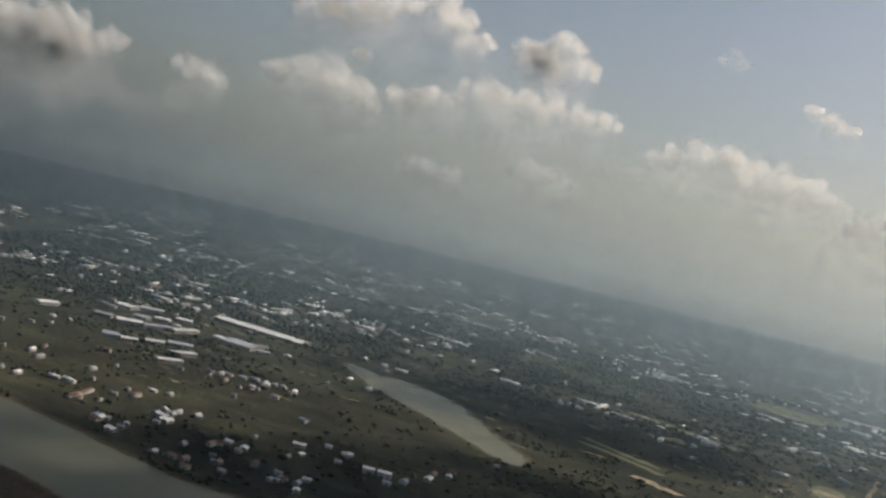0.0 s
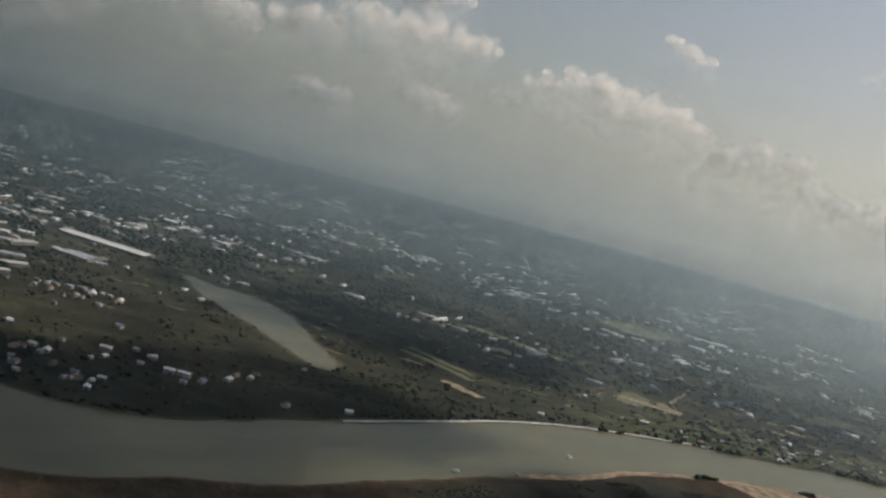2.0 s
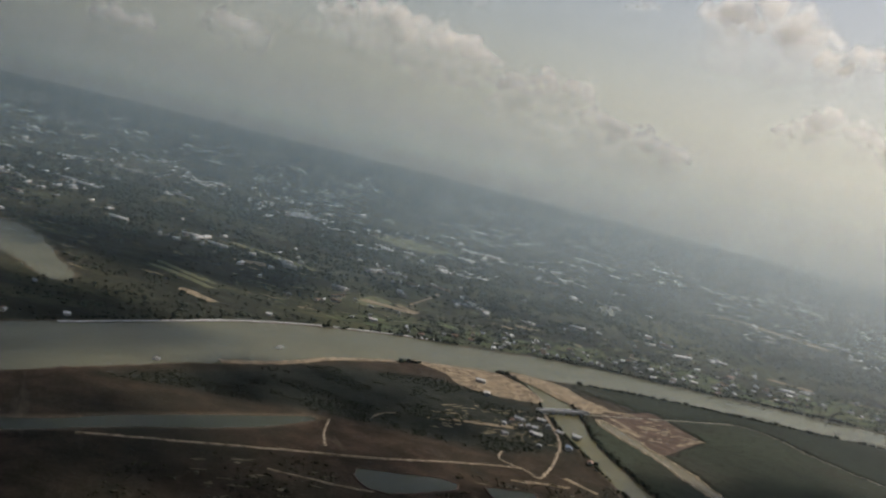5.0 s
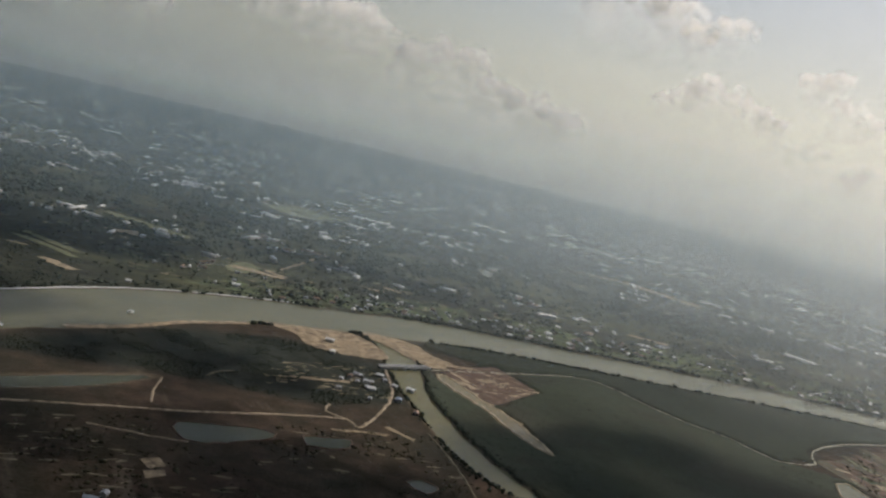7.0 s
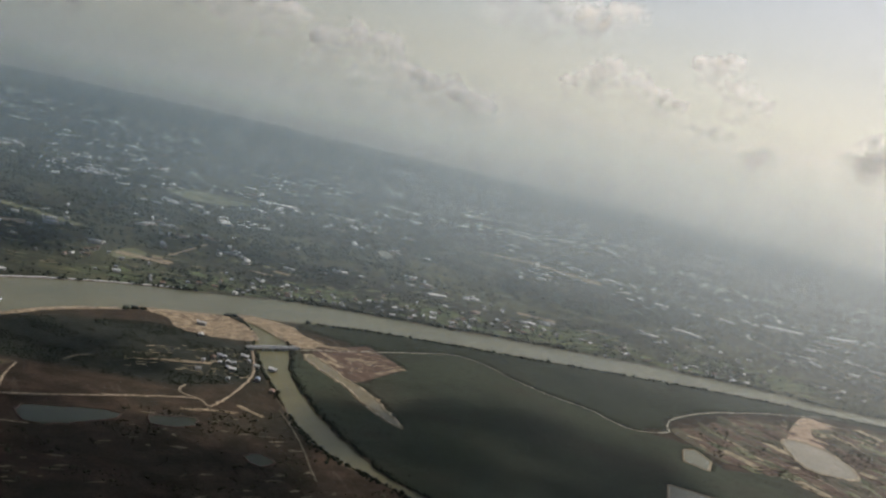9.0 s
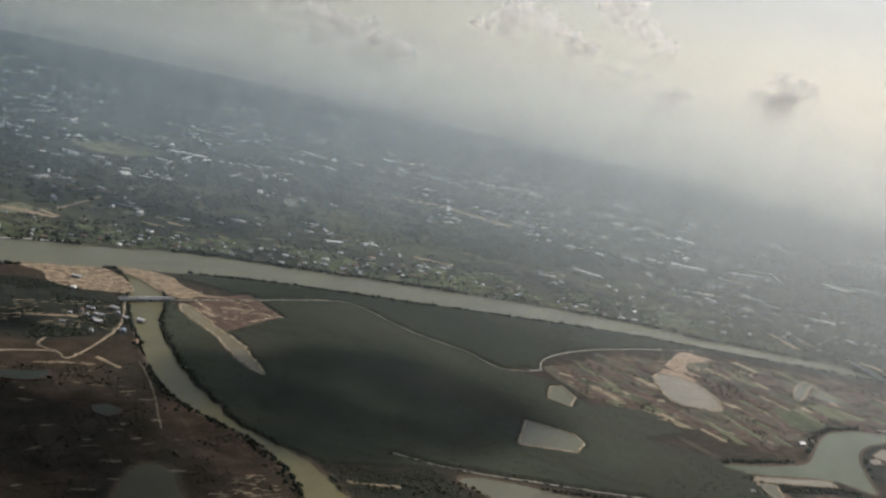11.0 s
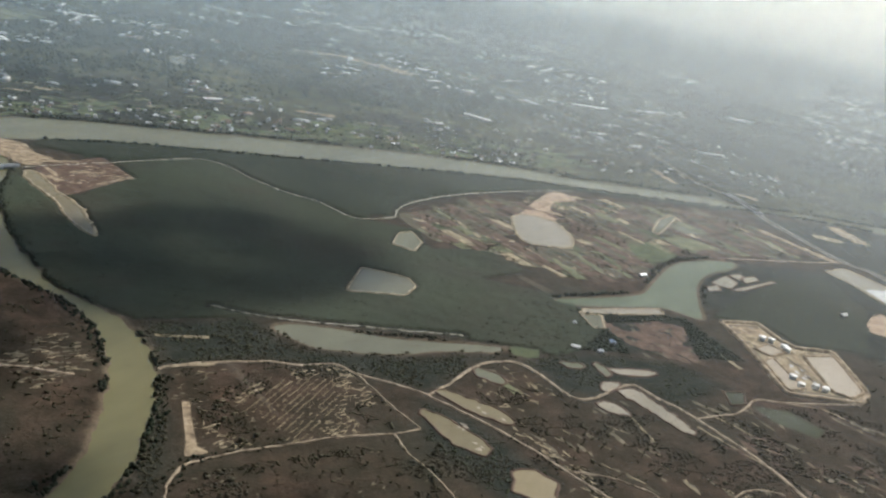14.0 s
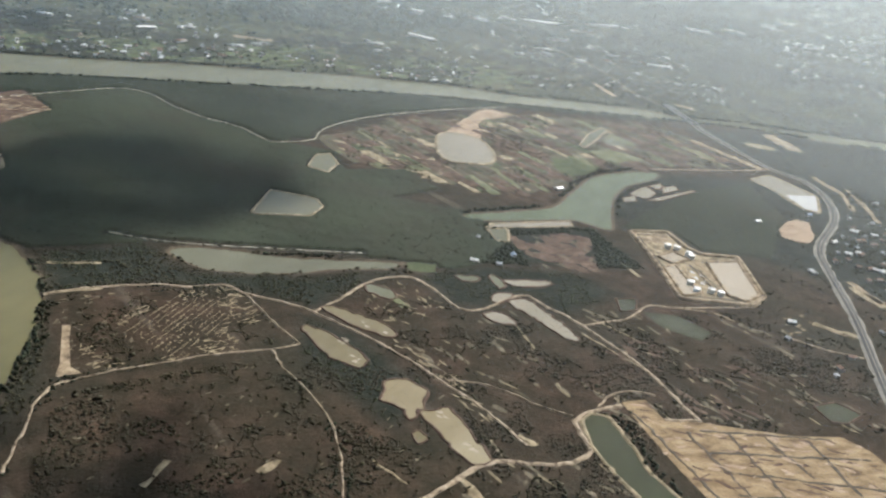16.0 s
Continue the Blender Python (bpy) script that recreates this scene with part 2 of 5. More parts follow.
ROOF_GREY = surface("weathered sheet roof", [(0.3, (0.26, 0.27, 0.27)), (0.7, (0.42, 0.42, 0.41))], 0.3, 0.42, 2.5, vary=0.3, gloss=0.3)
ROOF_RUST = surface("rusty sheet roof", [(0.3, (0.16, 0.09, 0.06)), (0.7, (0.3, 0.19, 0.13))], 0.3, 0.7, 2.5, vary=0.3)
ROOF_BLUE = surface("blue sheet roof", [(0.3, (0.15, 0.19, 0.25)), (0.7, (0.24, 0.29, 0.35))], 0.3, 0.5, 2.5, vary=0.2)
BARK = surface("grey bark", [(0.3, (0.08, 0.065, 0.05)), (0.7, (0.16, 0.13, 0.1))], 1.0, 0.9, 4.0)
LEAF_MANGROVE = leaf_coat("mangrove leaves", (0.019, 0.0245, 0.015), (0.048, 0.056, 0.034), 0.3, (0.046, 0.04, 0.027))
LEAF_BUSH = leaf_coat("bush leaves", (0.032, 0.031, 0.019), (0.068, 0.062, 0.036))
LEAF_LOW = leaf_coat("low thicket leaves", (0.024, 0.029, 0.017), (0.044, 0.05, 0.03), 0.3, (0.05, 0.042, 0.027))
LEAF_THICKET = leaf_coat("thicket leaves", (0.03, 0.035, 0.02), (0.058, 0.063, 0.034))
LEAF_SCRUB = leaf_coat("scrub leaves", (0.033, 0.03, 0.02), (0.06, 0.053, 0.034))
LEAF_TOWN = leaf_coat("garden tree leaves", (0.03, 0.036, 0.026), (0.064, 0.073, 0.048))
HULL = surface("painted hull", [(0.3, (0.5, 0.5, 0.48)), (0.7, (0.7, 0.7, 0.68))], 0.5, 0.5, 3.0)


def cloud_coat(name, thin):
    """Scattering droplets: light passes through from the far side; thin wisps let the sky through."""
    m = bpy.data.materials.new(name)
    m.use_nodes = True
    nt = m.node_tree
    nt.nodes.clear()
    out = nt.nodes.new("ShaderNodeOutputMaterial")
    d, t, mixs = nt.nodes.new("ShaderNodeBsdfDiffuse"), nt.nodes.new("ShaderNodeBsdfTranslucent"), nt.nodes.new("ShaderNodeMixShader")
    d.inputs[0].default_value = t.inputs[0].default_value = (0.99, 0.97, 0.92, 1)
    mixs.inputs[0].default_value = 0.9
    nt.links.new(d.outputs[0], mixs.inputs[1])
    nt.links.new(t.outputs[0], mixs.inputs[2])
    last = mixs.outputs[0]
    if thin:
        tr, m2 = nt.nodes.new("ShaderNodeBsdfTransparent"), nt.nodes.new("ShaderNodeMixShader")
        m2.inputs[0].default_value = thin
        nt.links.new(tr.outputs[0], m2.inputs[1])
        nt.links.new(last, m2.inputs[2])
        last = m2.outputs[0]
    nt.links.new(last, out.inputs[0])
    return m


CLOUD = cloud_coat("cumulus cloud", 0.036)
VEIL = cloud_coat("cloud haze", 0.022)
WISP = cloud_coat("thin cloud", 0.045)
CREST = cloud_coat("bright cloud crest", 0.2)
THICK = cloud_coat("dense cumulus cloud", 0.16)


def haze_coat(name, far, dense, top, low=25.0):
    """Haze painted on a see-through shell, thinner with height; it scatters the sun's light to both sides."""
    m = bpy.data.materials.new(name)
    m.use_nodes = True
    nt = m.node_tree
    nt.nodes.clear()
    out = nt.nodes.new("ShaderNodeOutputMaterial")
    d, t, both = nt.nodes.new("ShaderNodeBsdfDiffuse"), nt.nodes.new("ShaderNodeBsdfTranslucent"), nt.nodes.new("ShaderNodeMixShader")
    both.inputs[0].default_value = 0.6
    nt.links.new(d.outputs[0], both.inputs[1])
    nt.links.new(t.outputs[0], both.inputs[2])
    tr, veil = nt.nodes.new("ShaderNodeBsdfTransparent"), nt.nodes.new("ShaderNodeMixShader")
    nt.links.new(tr.outputs[0], veil.inputs[1])
    nt.links.new(both.outputs[0], veil.inputs[2])
    co = nt.nodes.new("ShaderNodeTexCoord")
    sep = nt.nodes.new("ShaderNodeSeparateXYZ")
    nt.links.new(co.outputs["Object"], sep.inputs[0])
    z = sep.outputs[2]
    rise = math_node(nt, "DIVIDE", z, low, clamp=True)
    fall = math_node(nt, "POWER", 2.718, math_node(nt, "MULTIPLY", math_node(nt, "POWER", math_node(nt, "DIVIDE", z, top), 1.6), -1.0))
    a = math_node(nt, "MULTIPLY", math_node(nt, "MULTIPLY", rise, fall), dense)
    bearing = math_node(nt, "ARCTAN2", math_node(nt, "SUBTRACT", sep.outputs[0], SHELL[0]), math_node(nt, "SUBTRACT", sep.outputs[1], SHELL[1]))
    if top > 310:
        # sun glow built in: the far shells pass more light at sunward bearings
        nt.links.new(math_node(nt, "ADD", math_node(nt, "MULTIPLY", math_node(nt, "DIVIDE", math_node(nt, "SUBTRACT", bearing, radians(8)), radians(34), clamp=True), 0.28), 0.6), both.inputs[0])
    # air light painted as tint: bluish north, paler towards the sun and far off
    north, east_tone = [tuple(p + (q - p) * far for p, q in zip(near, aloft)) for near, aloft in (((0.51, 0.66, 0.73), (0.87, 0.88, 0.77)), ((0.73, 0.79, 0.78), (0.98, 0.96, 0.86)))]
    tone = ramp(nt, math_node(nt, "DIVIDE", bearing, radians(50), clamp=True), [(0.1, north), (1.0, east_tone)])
    # sky blue painted in high up
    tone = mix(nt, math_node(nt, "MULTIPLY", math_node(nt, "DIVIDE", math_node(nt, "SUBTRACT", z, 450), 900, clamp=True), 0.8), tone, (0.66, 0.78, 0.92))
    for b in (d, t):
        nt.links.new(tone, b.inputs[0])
    if dense > 0.9:
        # a thin milky veil over the whole sky
        a = math_node(nt, "MAXIMUM", a, 0.3)
    else:
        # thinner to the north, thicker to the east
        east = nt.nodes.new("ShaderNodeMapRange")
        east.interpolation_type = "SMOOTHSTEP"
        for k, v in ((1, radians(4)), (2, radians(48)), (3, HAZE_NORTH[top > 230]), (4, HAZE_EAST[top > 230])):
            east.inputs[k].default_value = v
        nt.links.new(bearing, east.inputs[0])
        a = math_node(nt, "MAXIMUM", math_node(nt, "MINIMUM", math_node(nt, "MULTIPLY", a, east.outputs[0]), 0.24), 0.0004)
    nt.links.new(a, veil.inputs[0])
    nt.links.new(veil.outputs[0], out.inputs[0])
    return m


# ---- helpers for shapes ----
rng = np.random.default_rng(7)


def mesh_of(name, verts, faces, material):
    """A mesh from arrays of corners and of triangles or quads."""
    me = bpy.data.meshes.new(name)
    verts, faces = np.asarray(verts, np.float32), np.asarray(faces, np.int32)
    k = faces.shape[1]
    me.vertices.add(len(verts))
    me.vertices.foreach_set("co", verts.ravel())
    me.loops.add(faces.size)
    me.loops.foreach_set("vertex_index", faces.ravel())
    me.polygons.add(len(faces))
    me.polygons.foreach_set("loop_start", np.arange(0, faces.size, k, dtype=np.int32))
    me.polygons.foreach_set("loop_total", np.full(len(faces), k, np.int32))
    me.update(calc_edges=True)
    me.materials.append(material)
    return me


def part(name, bm, material, parent=None, label=""):
    """Links a bmesh as one mesh object, under its thing."""
    me = bpy.data.meshes.new(name)
    bm.normal_update()
    bm.to_mesh(me)
    bm.free()
    me.materials.append(material)
    ob = new(name, me)
    ob.parent = parent
    if label:
        tagged(ob, label)
    return ob


def curve(pts, closed=False, step=4.0):
    """A smooth line through the given points."""
    p = np.array(pts, float)
    n, out = len(p), []
    for i in range(n if closed else n - 1):
        if closed:
            a, b, c, d = p[i - 1], p[i], p[(i + 1) % n], p[(i + 2) % n]
        else:
            a, b, c, d = p[max(i - 1, 0)], p[i], p[i + 1], p[min(i + 2, n - 1)]
        k = max(1, int(np.hypot(*(c - b)) / step))
        for t in np.arange(k) / k:
            m1, m2 = (c - a) * 0.5, (d - b) * 0.5
            out.append((2 * t**3 - 3 * t**2 + 1) * b + (t**3 - 2 * t**2 + t) * m1 + (-2 * t**3 + 3 * t**2) * c + (t**3 - t**2) * m2)
    if not closed:
        out.append(p[-1])
    return np.array(out)


def corners(pts, cut=0.12):
    """A straight-sided outline with its corners rounded off."""
    p, out = np.array(pts, float), []
    for i in range(len(p)):
        a, b, c = p[i - 1], p[i], p[(i + 1) % len(p)]
        out += [b + (a - b) * cut, b + (a - b) * cut * 0.3 + (c - b) * cut * 0.05, b + (c - b) * cut * 0.3 + (a - b) * cut * 0.05, b + (c - b) * cut]
    return np.array(out)


def rough_line(p, amount, seed):
    """Uneven edges: shifts each point of a line a little."""
    r = np.random.default_rng(seed)
    return p + r.normal(0, amount, p.shape)


def inside(poly, x, y):
    hit = np.zeros(x.shape, bool)
    n = len(poly)
    for i in range(n):
        (x1, y1), (x2, y2) = poly[i - 1], poly[i]
        if y1 == y2:
            continue
        c = (y1 > y) != (y2 > y)
        hit ^= c & (x < (x2 - x1) * (y - y1) / (y2 - y1) + x1)
    return hit


def far_from(line, x, y, closed=False):
    """The distance of points from a line."""
    best = np.full(x.shape, 1e9)
    n = len(line)
    for i in range(0 if closed else 1, n):
        (x1, y1), (x2, y2) = line[i - 1], line[i]
        dx, dy = x2 - x1, y2 - y1
        t = np.clip(((x - x1) * dx + (y - y1) * dy) / (dx * dx + dy * dy + 1e-9), 0, 1)
        best = np.minimum(best, (x - x1 - t * dx) ** 2 + (y - y1 - t * dy) ** 2)
    return np.sqrt(best)


def flat_mesh(name, outline, z, material):
    """A level sheet with the given outline."""
    bm = bmesh.new()
    f = bm.faces.new([bm.verts.new((x, y, z)) for x, y in outline])
    if f.normal.z < 0 or f.calc_area() and sum((outline[i - 1][0] * outline[i][1] - outline[i][0] * outline[i - 1][1]) for i in range(len(outline))) < 0:
        f.normal_flip()
    bmesh.ops.triangulate(bm, faces=[f])
    me = bpy.data.meshes.new(name)
    bm.to_mesh(me)
    bm.free()
    me.materials.append(material)
    return me


def ribbon(name, line, width, z0, z1, material, closed=False, crown=0.7, vary=0.0, seed=1):
    """A raised strip along a line: sloping sides from z0 up to a flat top at z1."""
    p = np.asarray(line, float)
    n = len(p)
    if closed:
        tan = np.roll(p, -1, 0) - np.roll(p, 1, 0)
    else:
        tan = np.gradient(p, axis=0)
    tan /= np.linalg.norm(tan, axis=1)[:, None] + 1e-9
    side = np.c_[-tan[:, 1], tan[:, 0]]
    w = np.full(n, width / 2.0)
    if vary:
        w *= 1 + np.random.default_rng(seed).uniform(-vary, vary, n)
    rows = []
    for k, z in ((-1, z0), (-crown, z1), (crown, z1), (1, z0)):
        rows.append(np.c_[p + side * (w * k)[:, None], np.full(n, z)])
    v = np.stack(rows, 1).reshape(-1, 3)
    m = n if closed else n - 1
    f = [(4 * i + k + 1, 4 * i + k, 4 * ((i + 1) % n) + k, 4 * ((i + 1) % n) + k + 1) for i in range(m) for k in range(3)]
    return mesh_of(name, v, f, material)


# ---- the lie of the land ----
FAR_BANK = [(-900, 830), (-600, 720), (-380, 620), (-190, 510), (-75, 447), (0, 452), (62, 503), (125, 556), (190, 610), (256, 649), (335, 680), (420, 692), (500, 706), (610, 694), (725, 682), (843, 660), (953, 633), (1015, 598), (1139, 556), (1207, 512), (1274, 490), (1416, 421), (1800, 285), (2400, 60)]
NEAR_BANK = [(-900, 640), (-600, 560), (-330, 470), (-160, 416), (-120, 397), (-63, 357), (-22, 353), (20, 380), (65, 401), (97, 428), (126, 452), (159, 480), (191, 500), (228, 530), (270, 564), (320, 593), (360, 605), (412, 619), (470, 627), (561, 629), (668, 616), (785, 603), (920, 581), (1050, 540), (1180, 505), (1271, 468), (1393, 400), (1780, 262), (2380, 36)]
CANAL_WEST = [(412, 625), (419, 573), (413, 531), (408, 479), (407, 416), (407, 361), (414, 322), (429, 292), (447, 262), (457, 222), (456, 180), (446, 138), (432, 98), (412, 64), (380, 10), (330, -80), (230, -230), (60, -420), (-200, -640)]
CANAL_EAST = [(432, 625), (439, 563), (438, 530), (426, 470), (425, 395), (432, 334), (443, 284), (462, 255), (475, 222), (477, 180), (470, 145), (460, 112), (444, 78), (425, 48), (396, 0), (352, -80), (254, -246), (84, -440), (-176, -664)]
river_edge = np.r_[rough_line(curve(FAR_BANK, step=9), 0.7, 3), rough_line(curve(NEAR_BANK, step=7), 0.7, 4)[::-1]]
canal_edge = np.r_[rough_line(curve(CANAL_WEST, step=5), 0.9, 5), rough_line(curve(CANAL_EAST, step=5), 0.9, 6)[::-1]]
lagoon_edge = curve([(778, 260), (817, 262), (861, 268), (894, 293), (943, 331), (983, 343), (1018, 340), (999, 323), (965, 311), (930, 284), (898, 243), (882, 221), (873, 230), (861, 243), (827, 246), (786, 250)], True, 5)
long_edge = rough_line(curve([(556, 221), (567, 226), (595, 216), (627, 201), (668, 191), (692, 184), (685, 179), (649, 183), (613, 182), (581, 190), (567, 199)], True, 5), 0.5, 8)
arm_edge = curve([(20, 310), (104, 348), (133, 368), (188, 397), (238, 421), (218, 399), (187, 378), (135, 353), (106, 336), (30, 292)], True, 6)
dark_edge = rough_line(curve([(374, 219), (386, 229), (394, 220), (393, 181), (391, 158), (383, 135), (370, 118), (348, 128), (345, 150), (359, 181)], True, 6), 0.6, 12)
far_edge = rough_line(curve([(-57, 875), (-25, 859), (3, 851), (25, 830), (44, 797), (63, 730), (75, 697), (84, 664), (77, 641), (68, 645), (56, 668), (42, 688), (22, 722), (-3, 760), (-30, 803)], True, 8), 1.6, 9)
WET = [river_edge, canal_edge, lagoon_edge, long_edge, arm_edge, dark_edge, far_edge]

MANGROVE = [(485, 234), (466, 254), (501, 592), (616, 577), (712, 601), (862, 561), (949, 541), (857, 525), (772, 490), (699, 431), (738, 404), (726, 362), (779, 360), (786, 313), (740, 298), (785, 265), (787, 243), (784, 206), (750, 177), (720, 168), (690, 188), (644, 209), (544, 244), (494, 237)]
MANGROVE_WEST = [(440, 562), (438, 530), (426, 470), (425, 395), (432, 334), (443, 284), (462, 255), (478, 235), (560, 235), (620, 300), (600, 500), (540, 515), (478, 465), (452, 505)]
MANGROVE_BANK = [(470, 627), (561, 629), (668, 616), (785, 603), (920, 581), (1050, 540), (1180, 505), (1150, 498), (1050, 525), (985, 545), (913, 534), (856, 520), (807, 503), (755, 472), (729, 436), (600, 500), (545, 560), (500, 580), (462, 605)]
MANGROVE_EAST = [(889, 221), (957, 262), (1034, 297), (1097, 307), (1066, 226), (980, 150), (928, 172), (931, 208)]
ORCHARD = [(690, 190), (790, 165), (860, 150), (865, 225), (790, 235), (770, 262), (700, 225)]
WEST_WOODS = [(120, 430), (240, 430), (340, 410), (400, 440), (405, 530), (340, 560), (260, 540), (170, 470)]
THICKET_POND = [(485, 230), (543, 238), (558, 190), (631, 173), (661, 175), (683, 173), (655, 161), (616, 133), (583, 163), (536, 181), (480, 178)]
THICKET_OCHRE = [(606, 124), (626, 94), (638, 37), (606, 8), (598, 41), (589, 88)]
THICKET_HUTS = [(704, 168), (747, 173), (801, 154), (817, 118), (759, 97), (751, 129), (712, 116), (696, 123), (693, 162)]
THICKET_CREEK = [(480, 219), (479, 174), (472, 124), (460, 77), (444, 40), (445, 57), (461, 115), (472, 149)]
GREEN_EAST = [(870, 240), (900, 300), (1000, 345), (1170, 300), (1165, 480), (1280, 450), (1600, 300), (1500, 0), (1200, -50), (1010, 60), (990, 120), (965, 165), (930, 230)]
FORESTS = [np.array(p, float) for p in (MANGROVE, MANGROVE_WEST, MANGROVE_BANK, MANGROVE_EAST, ORCHARD, WEST_WOODS, GREEN_EAST, THICKET_POND, THICKET_OCHRE, THICKET_HUTS, THICKET_CREEK)]
TOWN_LINE = curve(FAR_BANK, step=30)


def town_side(x, y):
    """True on the town's side of the river."""
    return y > np.interp(x, TOWN_LINE[:, 0], TOWN_LINE[:, 1])


def build_ground():
    fine = np.r_[np.arange(330, 960, 3.0)]
    xs = np.r_[-4900, -3500, -2400, -1600, np.arange(-1000, -300, 50), np.arange(-300, 330, 6), fine, np.arange(960, 1450, 7), np.arange(1450, 2500, 50), 2800, 3500, 4900]
    ys = np.r_[-4900, -3000, -1500, -800, np.arange(-500, -130, 7), np.arange(-130, 690, 3.0), np.arange(690, 960, 6), np.arange(960, 2500, 50), 2800, 3400, 4200, 4900]
    X, Y = np.meshgrid(xs, ys)
    x, y = X.ravel(), Y.ravel()
    z = np.zeros(len(x))
    shore = np.zeros(len(x))
    for edge in WET:
        lo, hi = edge.min(0) - 14, edge.max(0) + 14
        k = np.where((x > lo[0]) & (x < hi[0]) & (y > lo[1]) & (y < hi[1]))[0]
        d = far_from(edge, x[k], y[k], True)
        d = np.where(inside(edge, x[k], y[k]), -d, d)
        s = np.clip((2.0 - d) / 6.0, 0, 1)
        z[k] = np.minimum(z[k], -2.2 * s * s * (3 - 2 * s))
        shore[k] = np.maximum(shore[k], np.clip(1 - np.abs(d) / 4.0, 0, 1))
    n, m = len(ys), len(xs)
    i = (np.arange(n - 1)[:, None] * m + np.arange(m - 1)).ravel()
    me = mesh_of("ground", np.c_[x, y, z], np.c_[i, i + 1, i + m + 1, i + m], SOIL)
    forest = np.zeros(len(x))
    for poly in FORESTS:
        d = far_from(poly, x, y, True)
        forest = np.maximum(forest, np.clip(0.5 + np.where(inside(poly, x, y), d, -d) / 16.0, 0, 1))
    for name, v in (("forest", forest), ("town", town_side(x, y) * np.clip(np.maximum((x + 40) / 160, (y - 640) / 120), 0.85, 1)), ("shore", shore)):
        me.attributes.new(name, "FLOAT", "POINT").data.foreach_set("value", v.astype(np.float32))
    tagged(new("ground", me), "flat brown scrubland and green town land", "ground", kind="structure")


build_ground()


def water(name, edge, z, material, label):
    """Still water that reaches a little under the shore."""
    c = edge.mean(0)
    tan = np.roll(edge, -1, 0) - np.roll(edge, 1, 0)
    out = np.c_[tan[:, 1], -tan[:, 0]] / (np.linalg.norm(tan, axis=1)[:, None] + 1e-9)
    area = np.sum(edge[:, 0] * np.roll(edge[:, 1], -1) - np.roll(edge[:, 0], -1) * edge[:, 1])
    grown = edge + out * (1.5 if area > 0 else -1.5)
    return tagged(new(name, flat_mesh(name, grown, z, material)), label, "water", kind="structure")


water("river", river_edge, -0.55, RIVER, "wide muddy green-brown river with calm water")
water("canal", canal_edge, -0.545, CANAL, "winding khaki tidal creek that joins the river")
water("lagoon", lagoon_edge, -0.5, POND_TEAL, "still blue-green lagoon between earth banks")
water("long_pond", long_edge, -0.5, POND_GREY, "long narrow grey pond beside a track")
water("old_channel", arm_edge, -0.5, POND_GREEN, "dull cut-off river channel in scrub")
water("dark_pond", dark_edge, -0.5, POND_DARK, "large dark green pond in scrub")
water("far_pond", far_edge, -0.5, RIVER, "curved grey pond on the town side")


# ---- roads and tracks ----
ROADS = []


def track(pts, width=2.0, material=None, label="pale laterite dirt track", name="track", h=0.35, vary=0.25, step=5, clear=0.0):
    line = rough_line(curve(pts, step=step * 0.7), 0.28, len(ROADS) + 11)
    ROADS.append((line, max(width, clear)))
    me = ribbon(name, line, width, -0.02, h, material or TRACK, vary=vary, seed=len(ROADS))
    return tagged(new(name, me), label, "road", kind="structure")


track([(413, 522), (436, 531), (492, 552), (546, 572), (597, 589), (620, 576), (636, 531), (654, 498), (675, 474), (688, 436), (707, 432), (729, 438)], 1.5, PALE_TRACK, vary=0.5, clear=3.2)
track([(729, 438), (755, 474), (807, 505), (856, 522), (913, 536), (985, 548)], 1.7, PALE_TRACK, clear=3.2)
track([(526, 255), (559, 235), (608, 220), (652, 208), (673, 203)], 1.4, PALE_TRACK, clear=3.5)
track([(478, 174), (500, 178), (536, 177), (553, 171), (575, 170), (581, 159), (594, 148), (604, 139), (612, 129), (630, 95), (642, 65), (649, 40), (654, 25), (658, 3), (660, -20)], 1.7, vary=0.35)
track([(612, 129), (632, 141), (653, 157), (671, 165), (689, 162), (695, 143), (698, 119), (710, 114), (735, 124), (750, 127), (753, 113), (759, 97), (762, 83), (765, 59), (767, 35), (765, 8), (762, -14), (762, -23)], 2.2)
track([(762, 83), (779, 85), (797, 86), (822, 99), (842, 93), (896, 84)], 1.7)
track([(441, 16), (450, 38), (459, 63), (464, 72), (471, 80), (497, 87), (524, 90), (552, 93), (576, 92), (592, 95)], 1.2, vary=0.5)
track([(576, 92), (575, 73), (579, 53), (580, 24), (576, 2), (564, -34), (560, -44)], 1.1, vary=0.5)
track([(592, 95), (587, 118), (584, 146), (580, 165)], 0.9, vary=0.5)
track([(592, -45), (609, -38), (624, -31), (641, -27), (657, -34), (673, -37), (688, -32), (692, -18), (696, -7), (709, -1), (729, 0)], 2.8)
track([(698, -3), (685, 11), (677, 25), (667, 36), (651, 44)], 1.0, vary=0.5)
track([(716, 2), (729, 10), (745, 11), (754, 4)], 1.3)
track([(743, -17), (762, -23)], 2.2)
track([(1019, 349), (1115, 342), (1163, 343)], 2.2)
track([(889, 42), (900, 25), (918, 10)], 1.8)
track([(120, 336), (213, 357), (257, 366), (322, 385), (350, 390), (356, 378), (381, 420), (398, 462), (407, 512), (413, 522)], 1.8)
track([(350, 390), (340, 400), (345, 415)], 1.5)
track([(400, 383), (401, 334), (397, 274)], 1.3, FAINT, "overgrown pale footpath through scrub")
track([(401, 184), (418, 180), (437, 170)], 1.8)
track([(89, 523), (155, 581), (194, 615), (256, 654), (334, 683), (378, 693)], 2.6, CONCRETE, "pale concrete revetment along the river bank")
track([(187, 500), (228, 525), (266, 560), (316, 589)], 7.0, SAND, "strip of pale sand along the river bank", h=0.25)
